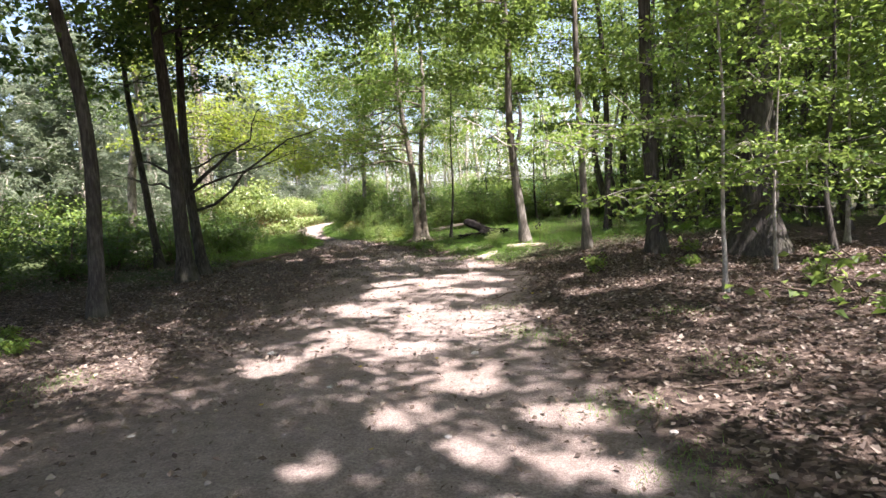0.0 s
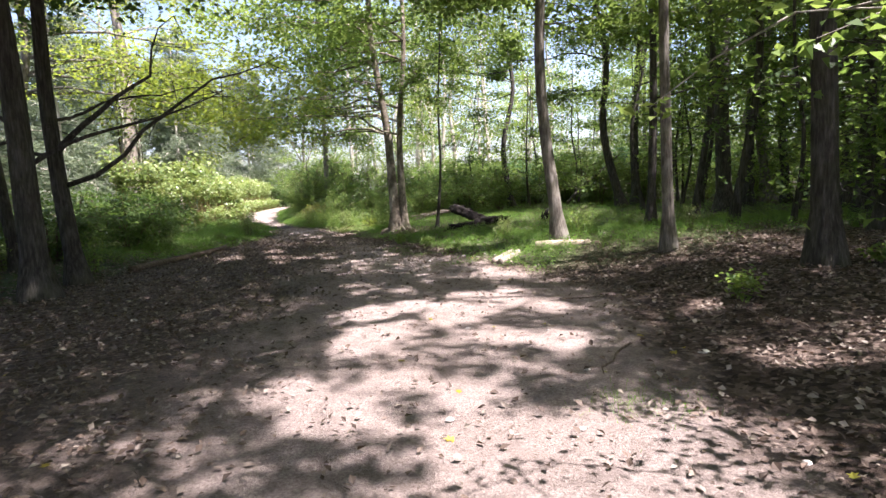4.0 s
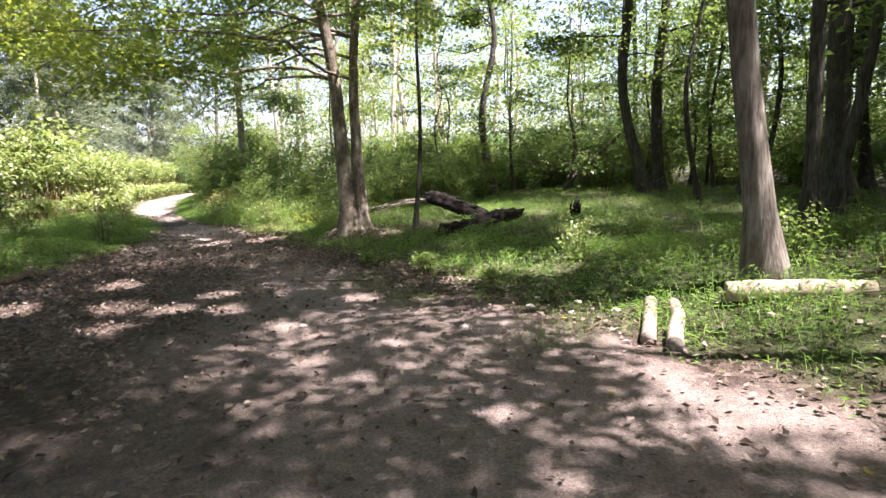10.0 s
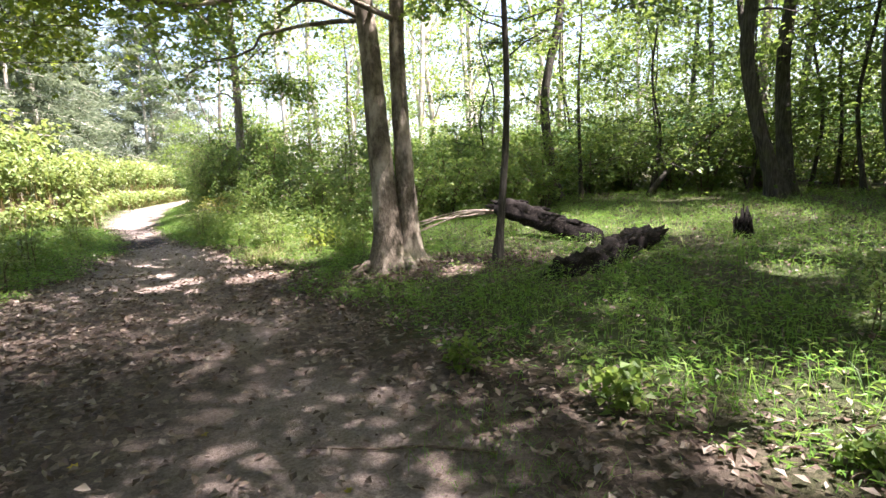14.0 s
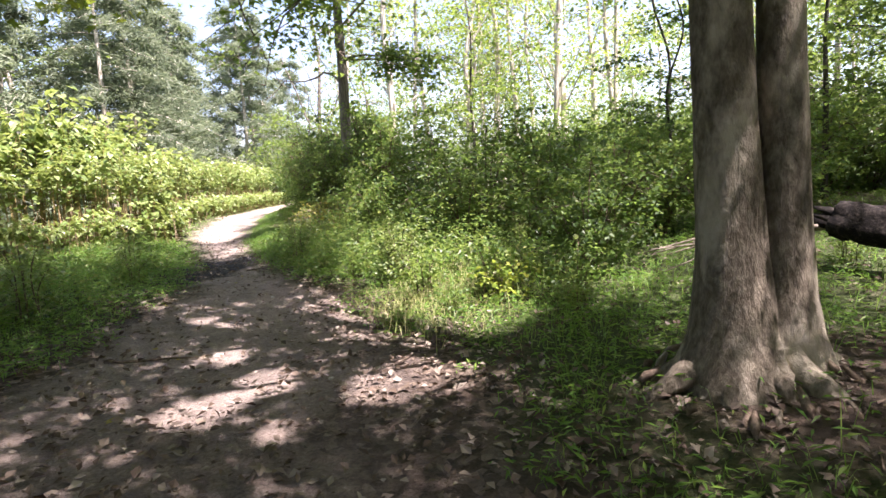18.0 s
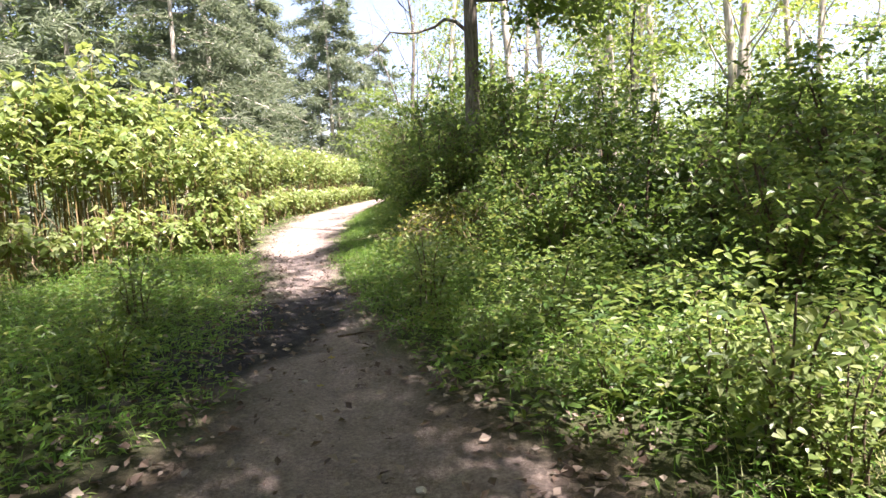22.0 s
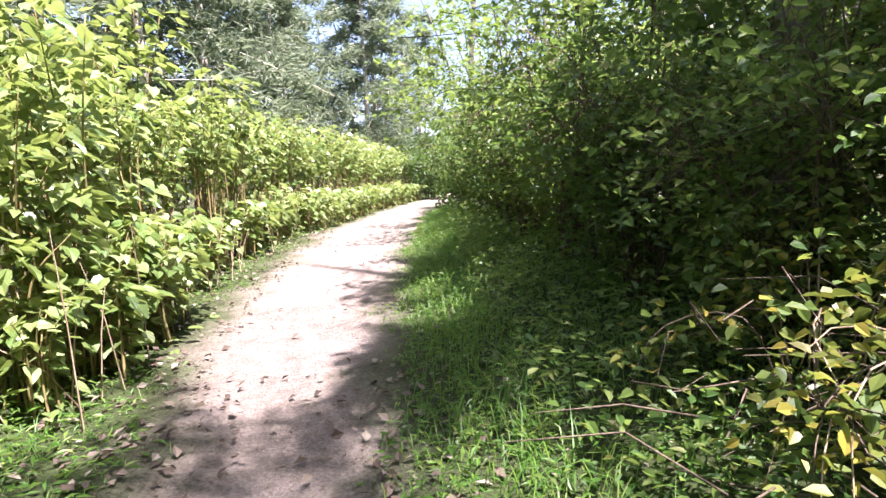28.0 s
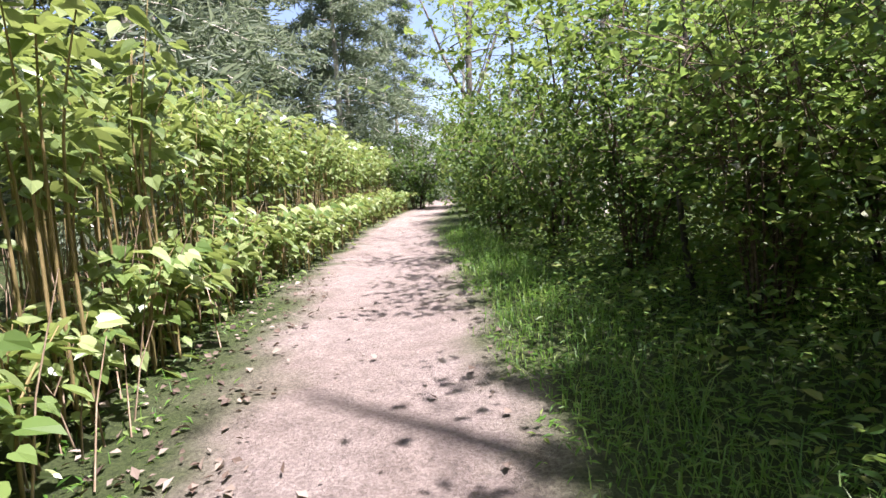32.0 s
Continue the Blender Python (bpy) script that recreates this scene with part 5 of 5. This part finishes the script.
x, y = scatter(260000, -13, 9, 2.5, 50, litter_chance)
m = len(x)
a = rng.uniform(0, 6.28, m)
at = np.stack([x, y, ground_z(x, y) + 0.008 + rng.uniform(0, 0.025, m)], -1)
ln = rng.uniform(0.028, 0.088, m)
fallen = blades(at, np.stack([np.cos(a), np.sin(a), rng.normal(0.1, 0.25, m)], -1), np.stack([rng.normal(0, 0.45, m), rng.normal(0, 0.45, m), np.ones(m)], -1), ln, ln * rng.uniform(0.5, 0.8, m), 0.3, -0.12)
tagged(new("fallen_leaves", mesh_of("fallen_leaves", *fallen, LITTER, False)), "dry curled brown leaves scattered over the ground", "leaf litter", kind="stuff")

x, y = scatter(60000, -10.5, 3, 2.5, 46, lambda x, y: np.clip(0.25 + 0.5 * wobble(x, y, 1.3, 8.0), 0.08, 1) * smooth(0.3 - np.maximum(right_of(x, y), left_of(x, y)), 0, 0.4) * np.interp(y, [0, 38, 46], [1, 1, 0.4]))
m = len(x)
a = rng.uniform(0, 6.28, m)
at = np.stack([x, y, ground_z(x, y) + 0.006 + rng.uniform(0, 0.006, m)], -1)
ln = rng.uniform(0.01, 0.034, m)
crumbs = blades(at, np.stack([np.cos(a), np.sin(a), rng.normal(0.02, 0.2, m)], -1), np.stack([rng.normal(0, 0.3, m), rng.normal(0, 0.3, m), np.ones(m)], -1), ln, ln * rng.uniform(0.2, 0.7, m), 0.3, -0.1)
tagged(new("leaf_crumbs", mesh_of("leaf_crumbs", *crumbs, LITTER, False)), "broken bits of leaf and twig trodden into the path", "leaf litter", kind="stuff")

tufts = [(1.1, 7.9), (1.5, 4.8), (-4.6, 6.6), (-4.9, 5.6), (1.6, 3.6), (1.3, 7.4), (0.9, 9.9), (0.2, 18.6), (0.5, 18.9), (-0.5, 21.0), (-1.0, 22.8), (-1.1, 22.3), (-0.6, 21.2), (-2.0, 26.8), (3.3, 8.0), (-0.9, 21.9), (2.9, 5.6)]
x, y = (np.concatenate([rng.normal(p[k], 0.24, 240) for p in tufts]) for k in (0, 1))
tagged(new("grass_tufts", mesh_of("grass_tufts", *grass_at(x, y, 0.075, 1.6, 0.005), GRASS)), "thin low grass tufts on the bare earth", "grass", kind="stuff")
STRAW = leafy("straw", [(0.15, 0.2, 0.05), (0.26, 0.28, 0.1), (0.42, 0.4, 0.2)], (0.45, 0.4, 0.18), 0.3, 0.6)
x, y = scatter(16000, -5.5, -0.6, 29, 34.5, lambda x, y: np.exp(-((x + 3.2 - 0.4 * (y - 31)) / 0.9) ** 2 - ((y - 31.4) / 1.5) ** 2) * smooth(right_of(x, y), 0.0, 0.4))
tagged(new("dry_grass", mesh_of("dry_grass", *grass_at(x, y, 0.24 * (1 + 0.3 * wobble(x, y, 2.2, 4.0)), 1.5, 0.006), STRAW)), "pale yellow-green dry grass in a sunlit patch", "grass", kind="stuff")
x, y = scatter(5000, 3, 10, 20, 33, lambda x, y: 0.7 * smooth(wobble(x, y, 1.4, 7.7), 0.3, 0.7))
tagged(new("straw_tufts", mesh_of("straw_tufts", *grass_at(x, y, 0.3, 0.8, 0.008), STRAW)), "dry straw-coloured tufts in the green grass", "grass", kind="stuff")

x, y = scatter(150, -8, 3, 3, 42, lambda x, y: 0.7 * smooth(0.6 - np.maximum(right_of(x, y), left_of(x, y)), 0, 0.3))
m = len(x)
a = rng.uniform(0, 6.28, m)
ln = rng.uniform(0.05, 0.09, m)
bright = lobed(np.stack([x, y, ground_z(x, y) + 0.012], -1), np.stack([np.cos(a), np.sin(a), rng.normal(0.1, 0.1, m)], -1), np.stack([rng.normal(0, 0.25, m), rng.normal(0, 0.25, m), np.ones(m)], -1), ln, ln * 0.8)
tagged(new("yellow_leaves", mesh_of("yellow_leaves", *bright, YELLOW, False)), "fresh yellow leaves fallen here and there on the path", "leaf litter", kind="stuff")

# ---- small plants, sticks and stones ----
clump = [shrub(0, 0, 0.4, 0.4, 0.75 + 0.1 * i, 7, 620, 0.06, shape=oval, leaf=(LEAF_SHRUB, LEAF, LEAF_KNOT)[i], label="yellow-green leafy weed clump beside the path", group="weed clumps", name="weed_clump", low=0.1, twigs=0) for i in range(3)]
plant_out(clump, [(-2.4, 31.2), (-3.2, 31.5), (-3.5, 32.4), (-2.9, 30.6), (-4.3, 33.4), (-3.7, 33.3), (-1.9, 31.9), (-5.0, 34.4), (-4.5, 34.9), (-1.6, 30.6), (-2.7, 32.6), (-5.8, 36.0), (-6.0, 37.4)]
          + spread_out(26, (-13, 9, 18, 36), 1.4, lambda x, y, d, e: (0.8 < d < 6 or 0.7 < e < 3.5) and not (-2 < x < 5 and 24 < y < 30)), 0.55, 1.15)
shrub(-2.3, 30.9, 0.36, 0.36, 0.6, 8, 420, 0.065, leaf=LEAF_BRIGHT, shape=oval, label="bright yellow-green bushy weed in a patch of sun", group="weed clumps", name="weed_clump", low=0.12, twigs=0)
seedling = [shrub(0, 0, 0.28, 0.28, 0.4, 5, 160, 0.09, leaf=LEAF, label="low broad-leaved seedling on the forest floor", group="seedlings", name="seedling", low=0.25, twigs=0) for i in range(2)]
plant_out(seedling, [(5.6, 6.9), (6.0, 9.0), (4.9, 11.2), (3.4, 12.6), (5.8, 13.2), (7.4, 11.0), (-6.2, 8.0), (-6.9, 8.8), (-5.8, 6.4), (-0.2, 22.6), (0.6, 21.6), (-1.0, 23.6)], 0.5, 0.95)


def stick(x, y, length, turn, r=0.012):
    a = radians(turn)
    n = 6
    u = np.linspace(0, 1, n)
    px, py = x + np.cos(a) * length * u + rng.normal(0, 0.02 * length, n), y + np.sin(a) * length * u + rng.normal(0, 0.02 * length, n)
    pts = np.stack([px, py, ground_z(px, py) + r * 0.9 + 0.005], -1)
    ob = new("stick", mesh_of("stick", *tube(pts - pts[0], [r, r * 0.8, r * 0.35], 6, 0.1), TWIG))
    ob.location = pts[0]
    tagged(ob, "thin brown dead stick lying on the ground", "stick", "fallen sticks")


for x, y in spread_out(44, (-9, 8, 3, 40), 1.0, lambda x, y, d, e: -0.9 < d < 5 or -1.5 < e < 2):
    stick(x, y, float(rng.uniform(0.3, 1.2)), float(rng.uniform(0, 360)), float(rng.uniform(0.006, 0.016)))
for i in range(6):
    a = 2.5 + 0.22 * i
    line = curve_points([(1.5, 31.2, 0.35), (1.5 + 0.9 * math.cos(a), 31.2 + 0.6 * math.sin(a), 0.28 + 0.05 * (i % 3)), (1.5 + 2.1 * math.cos(a), 31.2 + 1.3 * math.sin(a), -0.02 + 0.07 * (i % 4))], 9)
    ob = new("dead_branch", mesh_of("dead_branch", *tube(line - line[0], [0.035, 0.022, 0.006], 6, 0.15), GREYWOOD))
    ob.location = line[0]
    tagged(ob, "grey bare dead branch propped on a rotten log", "branch", "dead branches")
stick(-6.6, 35.2, 0.45, 15, 0.012)
for i in range(18):  # a tangle of bleached dead branches on the leaf litter
    x, y, a, h = rng.normal(6.9, 0.5), rng.normal(13.6, 0.4), rng.uniform(0, 6.28), rng.uniform(0.05, 0.4)
    z, ln = float(ground_z(x, y)), rng.uniform(0.5, 1.1)
    line = curve_points([(x, y, z), (x + 0.5 * ln * math.cos(a), y + 0.5 * ln * math.sin(a), z + h), (x + ln * math.cos(a + 0.3), y + ln * math.sin(a + 0.3), z + h * 0.6)], 8)
    ob = new("dead_branch", mesh_of("dead_branch", *tube(line - line[0], [0.018, 0.013, 0.005], 6, 0.15), GREYWOOD))
    ob.location = line[0]
    tagged(ob, "bleached grey dead branch in a tangle on fallen leaves", "branch", "dead branches")


def stone(x, y, r):
    bm = bmesh.new()
    bmesh.ops.create_icosphere(bm, subdivisions=2, radius=1)
    for v in bm.verts:
        v.co *= 1 + 0.25 * noise.noise(v.co * 1.7 + Vector((x, y, 0)))
        v.co.x, v.co.y, v.co.z = v.co.x * r * 1.2, v.co.y * r, v.co.z * r * 0.55
    me = bpy.data.meshes.new("stone")
    bm.to_mesh(me)
    bm.free()
    me.materials.append(STONE)
    ob = new("stone", me)
    ob.location = (x, y, float(ground_z(x, y)) + r * 0.15)
    ob.rotation_euler.z = float(rng.uniform(0, 6))
    tagged(ob, "small pale stone on the bare earth", "stone", "small stones")


for x, y in spread_out(34, (-7, 3, 4, 40), 0.5, lambda x, y, d, e: d < 0.6 and e < 0.3) + [(0.9, 19.4), (1.1, 19.7), (0.6, 19.9), (1.3, 19.2), (0.8, 20.2), (1.5, 19.6)]:
    stone(x, y, float(rng.uniform(0.018, 0.05)))
